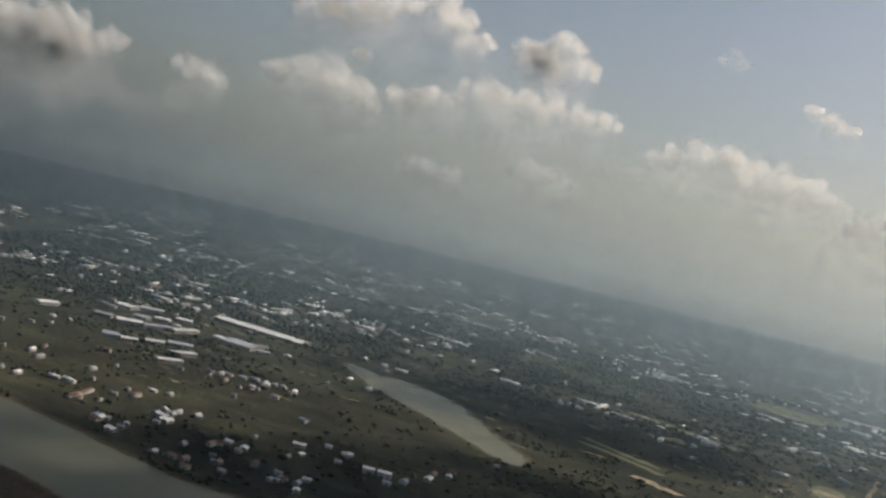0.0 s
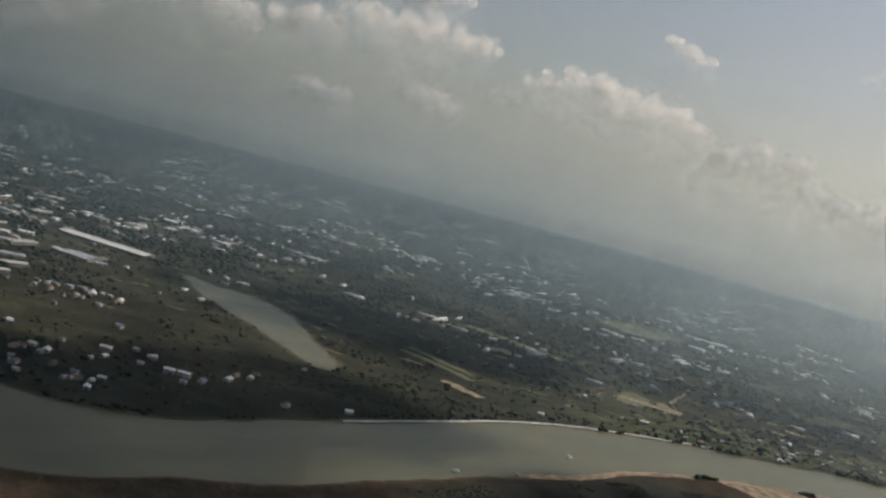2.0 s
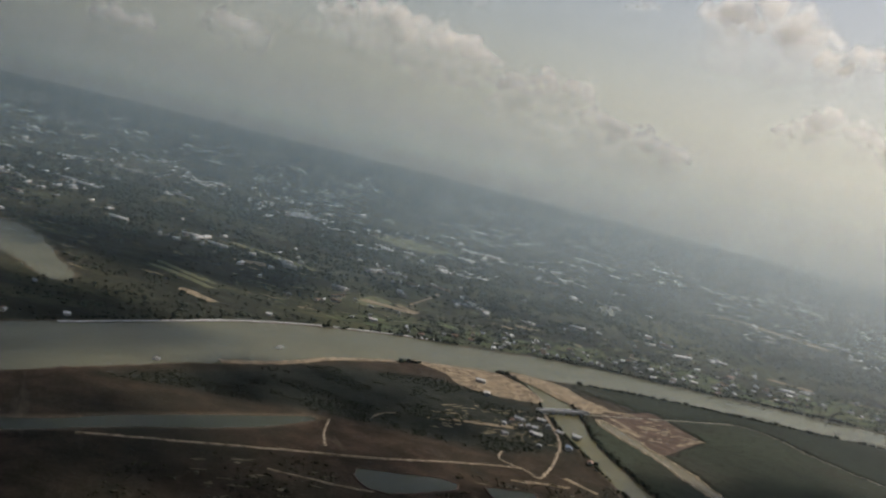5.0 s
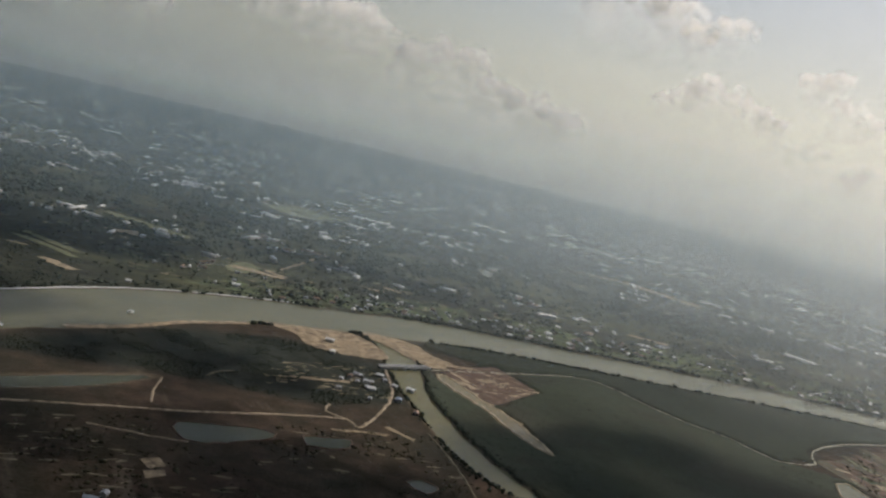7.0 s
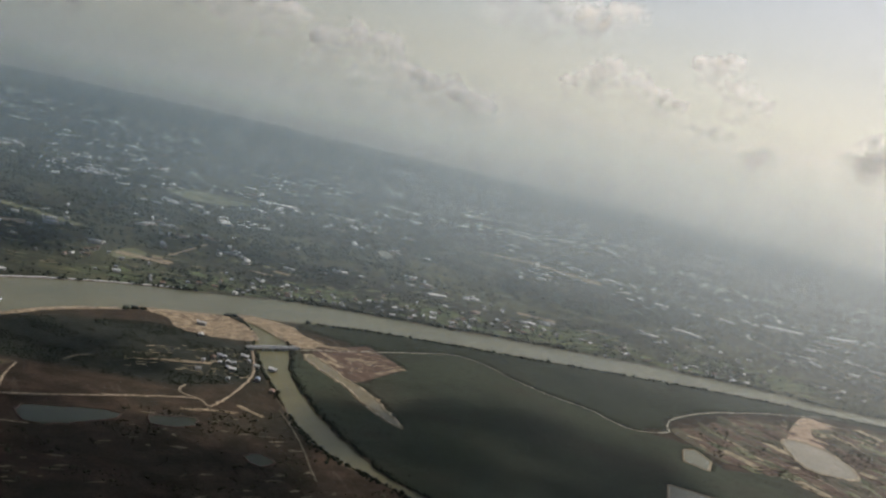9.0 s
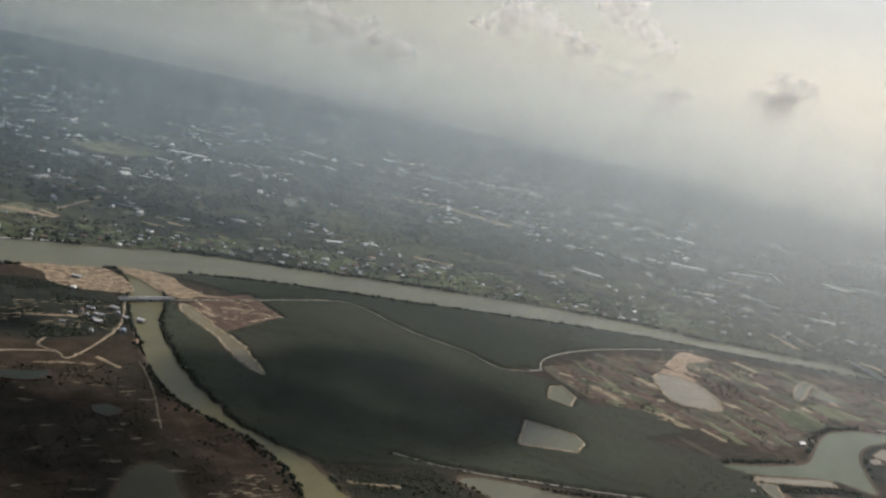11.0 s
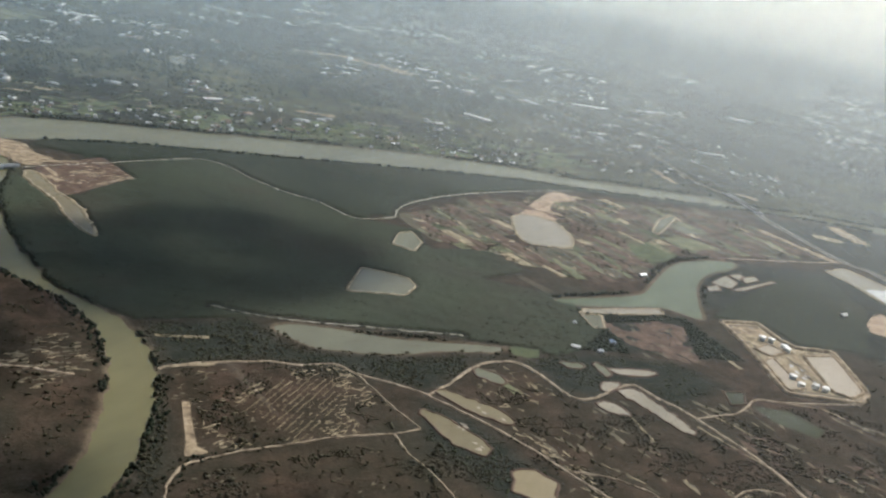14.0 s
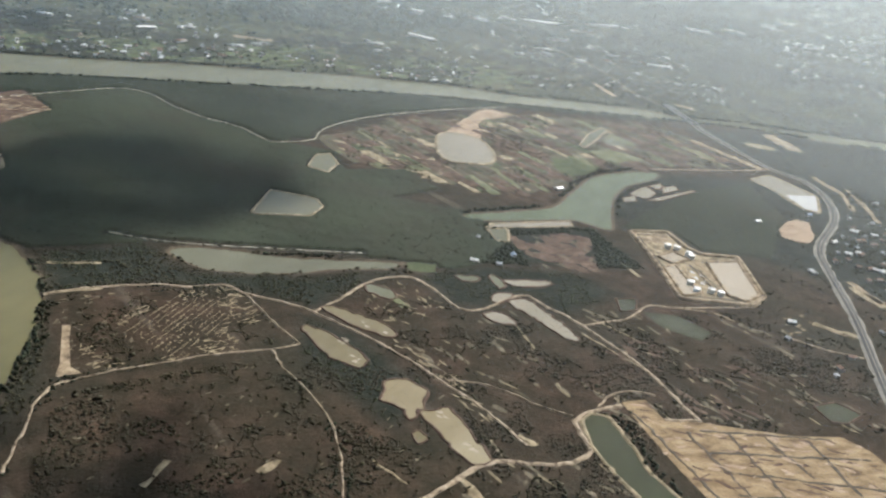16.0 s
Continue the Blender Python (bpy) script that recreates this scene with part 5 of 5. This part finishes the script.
# ---- plants ----
def lump(level, seed, squash=0.8, rough=0.28):
    """An uneven clump of foliage."""
    bm = bmesh.new()
    bmesh.ops.create_icosphere(bm, subdivisions=level, radius=1)
    r = np.random.default_rng(seed)
    for v in bm.verts:
        v.co *= 1 + r.normal(0, rough * 0.5) + 0.5 * rough * noise.noise(v.co * 2.3 + Vector((seed, 0, 0)))
        v.co.z *= squash
    bm.verts.index_update()
    bmesh.ops.delete(bm, geom=[f for f in bm.faces if f.calc_center_median().z < -0.55 * squash], context="FACES") if level < 3 else None
    bm.verts.index_update()
    V = np.array([v.co[:] for v in bm.verts])
    Fs = np.array([[v.index for v in f.verts] for f in bm.faces])
    bm.free()
    return V, Fs


MEDIUM = [lump(2 if s < 3 else 1, s + 20, 0.85, 0.34) for s in range(6)]
COARSE = [lump(1, s + 40, 0.75, 0.5) for s in range(8)]


def clumps(name, x, y, size, kinds, material, label, sink=0.25, z=None, flat=1.0):
    """Many clumps in one mesh."""
    pick = rng.integers(0, len(kinds), len(x))
    V, Fs, n = [], [], 0
    for k, (v, f) in enumerate(kinds):
        i = np.where(pick == k)[0]
        if not len(i):
            continue
        a, s = rng.uniform(0, 6.28, len(i)), size[i]
        sx, sy, sz = s * rng.uniform(0.8, 1.25, len(i)), s * rng.uniform(0.8, 1.25, len(i)), s * rng.uniform(0.75, 1.3, len(i)) * flat
        px, py = v[None, :, 0] * sx[:, None], v[None, :, 1] * sy[:, None]
        c, q = np.cos(a)[:, None], np.sin(a)[:, None]
        h = sz * (0.8 - sink) if z is None else z[i]
        P = np.stack([x[i][:, None] + px * c - py * q, y[i][:, None] + px * q + py * c, v[None, :, 2] * sz[:, None] + h[:, None]], -1)
        V.append(P.reshape(-1, 3))
        Fs.append((f[None] + (n + np.arange(len(i)) * len(v))[:, None, None]).reshape(-1, 3))
        n += len(i) * len(v)
    me = mesh_of(name, np.concatenate(V), np.concatenate(Fs), material)
    if kinds is not COARSE:
        me.polygons.foreach_set("use_smooth", np.ones(len(me.polygons), bool))
    return tagged(new(name, me), label, "trees", kind="stuff")


def spread(poly, gap, jitter=0.45, more=()):
    poly = np.array(poly, float)
    lo, hi = np.min([poly.min(0)] + [np.min(q, 0) for q in more], 0), np.max([poly.max(0)] + [np.max(q, 0) for q in more], 0)
    X, Y = np.meshgrid(np.arange(lo[0], hi[0], gap), np.arange(lo[1], hi[1], gap))
    x, y = X.ravel() + rng.normal(0, gap * jitter, X.size), Y.ravel() + rng.normal(0, gap * jitter, X.size)
    k = inside(poly, x, y)
    for q in more:
        k |= inside(np.array(q, float), x, y)
    x, y = x[k], y[k]
    k = free_spot(x, y, 1.0)
    return x[k], y[k]


def canopy(polys, material, label, gap=1.8, high=1.0, crowns=0.05):
    """A closed mangrove canopy: one uneven sheet of foliage that falls to the ground at its edges, with crowns that stand out of it."""
    polys = [np.array(p, float) for p in polys]
    lo, hi = np.min([p.min(0) for p in polys], 0) - gap * 2, np.max([p.max(0) for p in polys], 0) + gap * 2
    gx, gy = np.arange(lo[0], hi[0], gap), np.arange(lo[1], hi[1], gap)
    X, Y = np.meshgrid(gx, gy)
    x, y = X.ravel() + rng.normal(0, gap * 0.22, X.size), Y.ravel() + rng.normal(0, gap * 0.22, X.size)
    k = np.zeros(x.size, bool)
    for p in polys:
        k |= inside(p, x, y)
    i = np.where(k)[0]
    k[i] = free_spot(x[i], y[i], 1.0)
    n, m = X.shape
    g = k.reshape(n, m)
    core = g.copy()
    core[1:-1, 1:-1] &= g[2:, 1:-1] & g[:-2, 1:-1] & g[1:-1, 2:] & g[1:-1, :-2]
    z = np.where(core, high + rng.normal(0, high * 0.11, g.shape), 0.05).ravel()
    i = np.where(core.ravel())[0]
    z[i] += np.array([noise.noise((a * 0.09, b * 0.09, 6.1)) for a, b in zip(x[i], y[i])]) * high * 0.3
    q = (np.arange(n - 1)[:, None] * m + np.arange(m - 1)).ravel()
    quads = np.c_[q, q + 1, q + m + 1, q + m]
    quads = quads[k[quads].all(1)]
    used, back = np.unique(quads, return_inverse=True)
    me = mesh_of("mangrove_forest", np.c_[x, y, z][used], back.reshape(-1, 4), material)
    me.polygons.foreach_set("use_smooth", np.ones(len(me.polygons), bool))
    tagged(new("mangrove_forest", me), label, "trees", kind="stuff")
    i = i[rng.random(len(i)) < crowns]
    clumps("mangrove_crowns", x[i], y[i], rng.uniform(0.5, 1.1, len(i)), COARSE, material, "mangrove crowns that stand out of the canopy", z=z[i] - 0.1, flat=0.4)


canopy((MANGROVE, MANGROVE_WEST, MANGROVE_BANK), LEAF_MANGROVE, "dense dark green mangrove canopy between creek and river")
canopy((MANGROVE_EAST,), LEAF_LOW, "even low green mangrove thicket", 1.8, 0.7, 0.05)
for poly, gap, lo, hi, label in (
        (ORCHARD, 2.2, 0.9, 1.8, "dark green wood around ponds and huts"),
        (WEST_WOODS, 2.4, 0.5, 1.1, "dark low wood between river and track")):
    _x, _y = spread(poly, gap, 0.5)
    if gap > 2.3:
        _k = patchy(_x, _y, 0.03, -0.05, 8.8)
        _x, _y = _x[_k], _y[_k]
    clumps("woodland", _x, _y, rng.uniform(lo, hi, len(_x)), COARSE, LEAF_MANGROVE, label, flat=0.5)

for poly, gap, cut, label in (
        (SCRUB_SOUTH, 1.9, 0.3, "dark bushes scattered over brown scrub"),
        (SCRUB_EAST, 2.1, 0.16, "dark bushes scattered between dykes"),
        (SCRUB_LOT, 1.9, 0.12, "dark bushes in an overgrown lot"),
        (THICKET_POND, 2.1, -0.22, "dark green bushes between a long pond and a track"),
        (THICKET_OCHRE, 2.1, -0.12, "dark green bushes beside ochre ponds"),
        (THICKET_HUTS, 2.2, -0.15, "dark green bushes round small ponds and huts"),
        (THICKET_CREEK, 2.0, -0.4, "dark bushes on the creek bank"),
        (PLOTS_NORTH, 3.2, 0.02, "bushes along plots and dykes"),
        ([(860, 80), (1000, 160), (1100, 300), (1180, 300), (1000, 60), (930, 0)], 4.0, 0.05, "bushes beside the highway"),
        ([(480, 235), (640, 205), (700, 180), (690, 165), (610, 135), (580, 170), (480, 180)], 2.6, -0.25, "dark bushes south of a long pond"),
        ([(150, 340), (400, 380), (405, 300), (430, 270), (455, 210), (440, 130), (400, 70), (300, 0), (100, 150)], 3.4, 0.0, "dark bushes west of the creek"),
        ([(1010, 40), (1060, 150), (1140, 230), (1190, 300), (1300, 200), (1250, 60), (1120, -20)], 2.6, 0.0, "trees and bushes round houses east of the highway"),
        ([(1180, 470), (1280, 440), (1380, 380), (1500, 200), (1300, 60), (1180, 250), (1200, 330)], 4.5, -0.1, "bushes and palms east of the highway")):
    _x, _y = spread(poly, gap)
    _k = patchy(_x, _y, 0.045, cut + 0.05, gap) | (rng.random(len(_x)) < 0.025)
    _x, _y = _x[_k], _y[_k]
    _thick = label.startswith("dark green")
    clumps("bushes", _x, _y, rng.gamma(3, 0.15 if gap > 2.2 else 0.12, len(_x)) + 0.25, COARSE, LEAF_THICKET if _thick else LEAF_BUSH, label, flat=0.45 if _thick else 0.7)


# dark thickets in loose drifts over the scrub
for poly, seed, label in ((SCRUB_SOUTH, 3.1, "low dark thickets in drifts over brown scrub"), (SCRUB_EAST, 5.7, "low dark thickets between bare streaks")):
    _x, _y = spread(poly, 1.25, 0.55)
    _k = patchy(_x, _y, 0.028, 0.16, seed) & (rng.random(len(_x)) < 0.5)
    clumps("thicket", _x[_k], _y[_k], rng.gamma(2.2, 0.16, _k.sum()) + 0.28, COARSE, LEAF_SCRUB, label, flat=0.4)


def along(line, gap, off, wide):
    """Points beside a line."""
    p = curve(line, step=gap)
    tan = np.gradient(p, axis=0)
    tan /= np.linalg.norm(tan, axis=1)[:, None]
    o = off + rng.normal(0, wide, len(p))
    q = p + np.c_[-tan[:, 1], tan[:, 0]] * o[:, None] + rng.normal(0, gap * 0.3, p.shape)
    return q[:, 0], q[:, 1]


def belt(line, gap, off, wide, lo, hi, kinds, label, gaps=-0.3, clear=0.3):
    x, y = along(line, gap, off, wide)
    k = free_spot(x, y, clear) & patchy(x, y, 0.02, gaps, 2.2)
    clumps("tree_belt", x[k], y[k], rng.uniform(lo, hi, k.sum()), kinds, LEAF_MANGROVE, label)


belt(NEAR_BANK[13:], 1.6, -3.0, 1.4, 0.9, 2.1, MEDIUM, "uneven belt of dark trees on the river bank")
belt(FAR_BANK[9:], 1.8, 3.6, 1.8, 0.8, 2.0, MEDIUM, "trees along the town's river bank", -0.1)
belt(FAR_BANK[2:9], 2.4, 4.0, 2.2, 0.8, 1.8, COARSE, "dark trees along the far bank", -0.1)
for _line, _side in ((CANAL_EAST[:14], 1), (CANAL_WEST[:14], -1)):
    belt(_line, 1.2, _side * 1.6, 1.0, 0.5, 1.35, MEDIUM, "dark mangroves along the creek", -0.25, 0.7)
    belt(_line, 1.5, _side * 4.4, 2.2, 0.4, 1.2, MEDIUM, "dark mangroves behind the creek bank", 0.0, 1.0)
belt([(560, 230), (610, 212), (690, 196)], 1.8, -2.5, 1.0, 0.7, 1.3, MEDIUM, "bushes along a long pond")
belt([(778, 262), (861, 271), (894, 296), (943, 334), (983, 346), (1018, 343)], 1.7, 2.6, 1.0, 0.8, 1.7, MEDIUM, "dark trees along a lagoon")
belt([(1018, 339), (965, 308), (930, 282), (898, 240)], 1.8, 3.5, 1.0, 0.5, 1.1, MEDIUM, "bushes along a lagoon bank", 0.0)

belt([(717, -9), (716, -24), (711, -43), (708, -60), (706, -83)], 1.2, 1.5, 1.8, 0.6, 1.4, COARSE, "dark bushes between pond and sand field", -1)
for _l in ([(478, 174), (500, 178), (536, 177), (553, 171), (575, 170), (581, 159), (594, 148), (604, 139), (612, 129), (630, 95), (642, 65), (649, 40), (654, 25), (658, 3), (660, -20)], [(441, 16), (450, 38), (459, 63), (464, 72), (471, 80), (497, 87), (524, 90), (552, 93), (576, 92), (592, 95)], [(576, 92), (575, 73), (579, 53), (580, 24), (576, 2), (564, -34), (560, -44)], [(592, 95), (587, 118), (584, 146), (580, 165)]):
    belt(_l, 1.6, 1.6, 1.4, 0.3, 0.9, COARSE, "small bushes along a track", 0.0)
    belt(_l, 1.6, -1.6, 1.4, 0.3, 0.9, COARSE, "small bushes along a track", 0.0)

# the town's gardens and groves, thinning with distance
_x = np.r_[rng.uniform(-500, 1900, 64000), rng.uniform(-900, 2900, 14000)]
_y = np.r_[rng.uniform(450, 1500, 64000), rng.uniform(1400, 3000, 14000)]
_k = town_side(_x, _y - 6)
_x, _y = _x[_k], _y[_k]
_k = (patchy(_x, _y, 0.014, -0.02, 4.4) | (rng.random(len(_x)) < 0.2)) & ((_x > 60) | (_y > 700) | (rng.random(len(_x)) < 0.4))
_x, _y = _x[_k], _y[_k]
_k = free_spot(_x, _y, 3.0)
_x, _y = _x[_k], _y[_k]
_near = _y < 900
clumps("town_trees", _x[_near], _y[_near], rng.gamma(4, 0.22, _near.sum()) + 0.4, COARSE, LEAF_TOWN, "dark green garden trees among houses", flat=0.75)
clumps("town_trees", _x[~_near], _y[~_near], rng.uniform(1.2, 3.2, (~_near).sum()), [lump(1, 70 + s, 0.7, 0.3) for s in range(3)], LEAF_TOWN, "far dark groves among fields and houses", flat=0.8)


def tree_thing(seed):
    """One tree: a tapered forked trunk and a broken crown of leaf clumps."""
    r = np.random.default_rng(seed)
    thing = tagged(new("tree"), "lone dark green tree on brown scrub", "tree", "lone trees")
    bm = bmesh.new()
    bmesh.ops.create_cone(bm, cap_ends=True, segments=7, radius1=0.11, radius2=0.05, depth=1.1, matrix=Matrix.Translation((0, 0, 0.5)))
    for k in range(4):
        m = Matrix.Translation((0, 0, 0.95)) @ pose(0, 0, 0, r.uniform(25, 50), 0, k * 90 + r.uniform(0, 40)) @ Matrix.Translation((0, 0, 0.3))
        bmesh.ops.create_cone(bm, cap_ends=True, segments=5, radius1=0.05, radius2=0.02, depth=0.7, matrix=m)
    part("trunk", bm, BARK, thing)
    V, Fs, n = [], [], 0
    for k in range(18):
        v, f = COARSE[k % 6]
        d = r.normal(0, 1, 3)
        d /= np.linalg.norm(d)
        c = d * np.array([1.3, 1.3, 0.9]) * r.uniform(0.5, 1.0) + (0, 0, 2.9)
        V.append((v * r.uniform(0.4, 0.75) + c) * 0.5)
        Fs.append(f + n)
        n += len(v)
    crown = new("crown", mesh_of("crown", np.concatenate(V), np.concatenate(Fs), LEAF_BUSH))
    crown.parent = thing
    return thing


_kinds, _n = [tree_thing(s) for s in range(5)], 0
_x, _y = spread(SCRUB_SOUTH, 11)
_x2, _y2 = spread(SCRUB_EAST, 15)
_x3, _y3 = spread(SCRUB_LOT, 10)
_x, _y = np.r_[_x, _x2, _x3][:260], np.r_[_y, _y2, _y3][:260]
for a, b in zip(_x, _y):
    m = pose(a, b, 0, rz=rng.uniform(0, 360))
    if _n < 5:
        _kinds[_n].matrix_basis = m
    else:
        copy_thing(_kinds[_n % 5], m)
    _n += 1


# ---- clouds ----
PUFFS = [lump(3, 90 + s, 1.0, 0.07) for s in range(5)]
SMALL_PUFFS = [lump(2, 95 + s, 1.0, 0.12) for s in range(5)]


def heap(lobes, r, count, sizes, reach, kinds, material, name, thing, upper=False):
    """Puffs over every lobe, with a flatter base and fine billows."""
    V, Fs, n = [], [], 0
    for x, y, z, s in lobes:
        for k in range(count):
            v, f = kinds[int(r.integers(0, len(kinds)))]
            d = r.normal(0, 1, 3)
            d /= np.linalg.norm(d)
            if d[2] < -0.3:
                d[2] *= -0.6
            if upper:
                d[2] = abs(d[2]) * 0.8 + 0.2
            q = s * r.uniform(*sizes)
            c = np.array([x, y, z]) + d * (s * r.uniform(*reach) - q * 0.5)
            ang = r.uniform(0, 6.28)
            p = v * q * r.uniform(0.8, 1.25, 3)
            p = np.c_[p[:, 0] * math.cos(ang) - p[:, 1] * math.sin(ang), p[:, 0] * math.sin(ang) + p[:, 1] * math.cos(ang), p[:, 2]] + c
            base = z - s * 0.6
            p[:, 2] = np.where(p[:, 2] < base, base + (p[:, 2] - base) * 0.3, p[:, 2])
            V.append(p)
            Fs.append(f + n)
            n += len(v)
    V, Fs = np.concatenate(V), np.concatenate(Fs)
    big = np.mean([q[3] for q in lobes])
    ph = r.uniform(0, 6, 9)
    for w, am in ((2.6 / big, 0.06), (5.5 / big, 0.04), (11 / big, 0.025)):
        V = V + am * big * np.c_[np.sin(V[:, 1] * w + ph[0]) * np.cos(V[:, 2] * w + ph[1]), np.sin(V[:, 2] * w + ph[2]) * np.cos(V[:, 0] * w + ph[3]), np.sin(V[:, 0] * w + ph[4]) * np.cos(V[:, 1] * w + ph[5])]
    me = mesh_of(name, V, Fs, material)
    me.polygons.foreach_set("use_smooth", np.ones(len(Fs), bool))
    ob = new(name, me)
    ob.parent = thing


def cloud(lobes, label, seed, kind=0):
    r = np.random.default_rng(seed)
    full = []
    for a, b in zip(lobes, lobes[1:] + lobes[-1:]):
        full.append(a)
        gap = math.dist(a[:3], b[:3])
        if gap > 0.9 * (a[3] + b[3]) and gap < 3.0 * (a[3] + b[3]):
            m = (np.array(a) + np.array(b)) / 2
            full.append((m[0], m[1], m[2] - 0.1 * m[3], m[3] * 0.9))
    thing = tagged(new("cloud"), label, "cloud", "clouds in the sky")
    if kind != 1:
        heap(full, r, 5, (0.4, 0.72), (0.3, 0.9), PUFFS, CLOUD, "core", thing)
        heap(full, r, 15, (0.13, 0.3), (0.88, 1.1), PUFFS, WISP if kind == 2 else CREST, "crest", thing, True)
        heap([(x, y, z - 0.75 * q, q * 1.2) for x, y, z, q in full], r, 4, (0.4, 0.8), (0.3, 1.1), PUFFS, VEIL, "skirt", thing)
    heap(full, r, 12, (0.16, 0.42), (0.65, 1.2), SMALL_PUFFS, WISP, "fringe", thing)
    return thing


CLOUDS = [
    ([(-959, 2195, 282, 120), (-876, 2229, 289, 90), (-807, 2252, 331, 42), (-1002, 2176, 292, 120)], 0),
    ([(-635, 2308, 314, 53), (-585, 2321, 305, 36)], 0),
    ([(-417, 2150, 347, 38), (-341, 2164, 344, 63), (-274, 2174, 337, 57), (-228, 2181, 319, 36)], 0),
    ([(-332, 1947, 451, 62), (-199, 1961, 476, 81), (-113, 1967, 482, 68), (-43, 1973, 462, 50), (-235, 1969, 400, 17)], 0),
    ([(-157, 2184, 349, 40), (-77, 2186, 369, 49), (16, 2186, 386, 66), (125, 2182, 388, 68), (220, 2174, 392, 52), (271, 2167, 401, 30)], 0),
    ([(65, 1972, 467, 37), (136, 1964, 488, 42), (172, 1967, 454, 44), (104, 1974, 444, 44)], 0),
    ([(352, 1629, 475, 14), (370, 1622, 486, 17), (388, 1621, 472, 14)], 1),
    ([(500, 1599, 427, 16), (526, 1592, 416, 19), (554, 1584, 407, 19)], 0),
    ([(385, 2053, 351, 34), (444, 2040, 367, 42), (504, 2027, 351, 52), (570, 2011, 335, 58), (640, 1990, 341, 50), (688, 1975, 325, 42)], 0),
    ([(790, 2002, 287, 49), (841, 1983, 308, 46), (896, 1963, 306, 44), (944, 1946, 268, 36), (1038, 1905, 250, 40), (1109, 1871, 231, 38)], 0),
    ([(817, 1542, 452, 20), (833, 1534, 458, 15), (799, 1551, 445, 10)], 1),
    ([(808, 1193, 397, 43), (855, 1164, 417, 56), (902, 1142, 394, 46), (934, 1126, 371, 28), (970, 1099, 388, 32)], 0),
    ([(1096, 1469, 306, 19), (1129, 1450, 318, 30), (1159, 1432, 336, 35), (1198, 1409, 327, 30), (1233, 1388, 316, 24), (1268, 1365, 306, 17)], 0),
    ([(1181, 1176, 361, 29), (1204, 1158, 373, 26), (1225, 1147, 333, 31), (1255, 1126, 320, 23)], 0),
    ([(1712, 1403, 292, 35), (1739, 1378, 319, 40), (1762, 1357, 326, 30), (1733, 1385, 277, 33)], 2),
    ([(-138, 2995, 251, 49), (-38, 2998, 251, 45)], 0),
    ([(180, 2990, 309, 55), (274, 2983, 299, 55)], 0),
    ([(1796, 1056, 300, 32), (1821, 1028, 300, 37)], 2),
    ([(1566, 1524, 249, 30), (1591, 1506, 263, 27)], 2),
    ([(647, 2409, 305, 70), (762, 2376, 287, 74), (863, 2341, 300, 74), (950, 2306, 309, 74)], 1),
    ([(56, 2487, 381, 81), (-47, 2491, 349, 68), (166, 2483, 380, 68)], 1),
    ([(966, 2261, 238, 68), (1095, 2210, 218, 68), (836, 2305, 244, 61)], 1),
    ([(-1074, 2585, 192, 121), (-924, 2642, 206, 106), (-768, 2691, 235, 91)], 1),
    ([(1602, 1744, 283, 34), (1635, 1720, 287, 31), (1569, 1767, 293, 26)], 1),
    ([(431, 2362, 331, 61), (541, 2347, 326, 68), (647, 2326, 333, 61), (338, 2373, 327, 47)], 1),
]
for _i, (_lobes, _kind) in enumerate(CLOUDS):
    cloud(_lobes, "white heaped cumulus cloud with a grey base" if _kind == 0 else "small torn white cloud", 300 + _i, _kind)


def shading_cloud(x, y, wide, deep, seed):
    """An unseen cloud high overhead, added towards the sun to shade the given place."""
    h = 1300.0
    c = Vector((x, y, 0)) + SUN * (h / SUN.z)
    r = np.random.default_rng(seed)
    lobes = []
    count = int(8 + wide * deep / 1000)
    for k in range(count):
        q, a = math.sqrt((k + 0.5) / count), k * 2.4
        u, v = 0.78 * q * math.cos(a) + r.normal(0, 0.05), 0.78 * q * math.sin(a) + r.normal(0, 0.05)
        lobes.append((c.x + u * wide, c.y + v * deep, c.z + r.uniform(-20, 30), r.uniform(0.25, 0.4) * min(wide, deep)))
    thing = tagged(new("cloud"), "unseen broad cumulus cloud high overhead, added to shade the land", "cloud", "clouds in the sky")
    heap(lobes, r, 7, (0.35, 0.68), (0.3, 1.0), SMALL_PUFFS, THICK, "core", thing)
    heap(lobes, r, 6, (0.2, 0.4), (0.8, 1.4), SMALL_PUFFS, WISP, "fringe", thing)


for q in SHADE:
    shading_cloud(*q)


# ---- haze over the land, painted on tinted shells ----
def haze(radius, height, dense, top, low):
    n = 96
    a = np.linspace(0, 2 * math.pi, n, endpoint=False)
    ring = np.c_[SHELL[0] + radius * np.cos(a), SHELL[1] + radius * np.sin(a)]
    V = np.r_[np.c_[ring, np.full(n, -1.0)], np.c_[ring, np.full(n, height)]]
    Fs = [(i, (i + 1) % n, n + (i + 1) % n, n + i) for i in range(n)]
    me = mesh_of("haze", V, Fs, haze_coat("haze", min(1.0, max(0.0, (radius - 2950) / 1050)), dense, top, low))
    me.polygons.foreach_set("use_smooth", np.ones(n, bool))
    tagged(new("haze", me), "see-through tinted shell that paints haze over the land", "haze", kind="structure")


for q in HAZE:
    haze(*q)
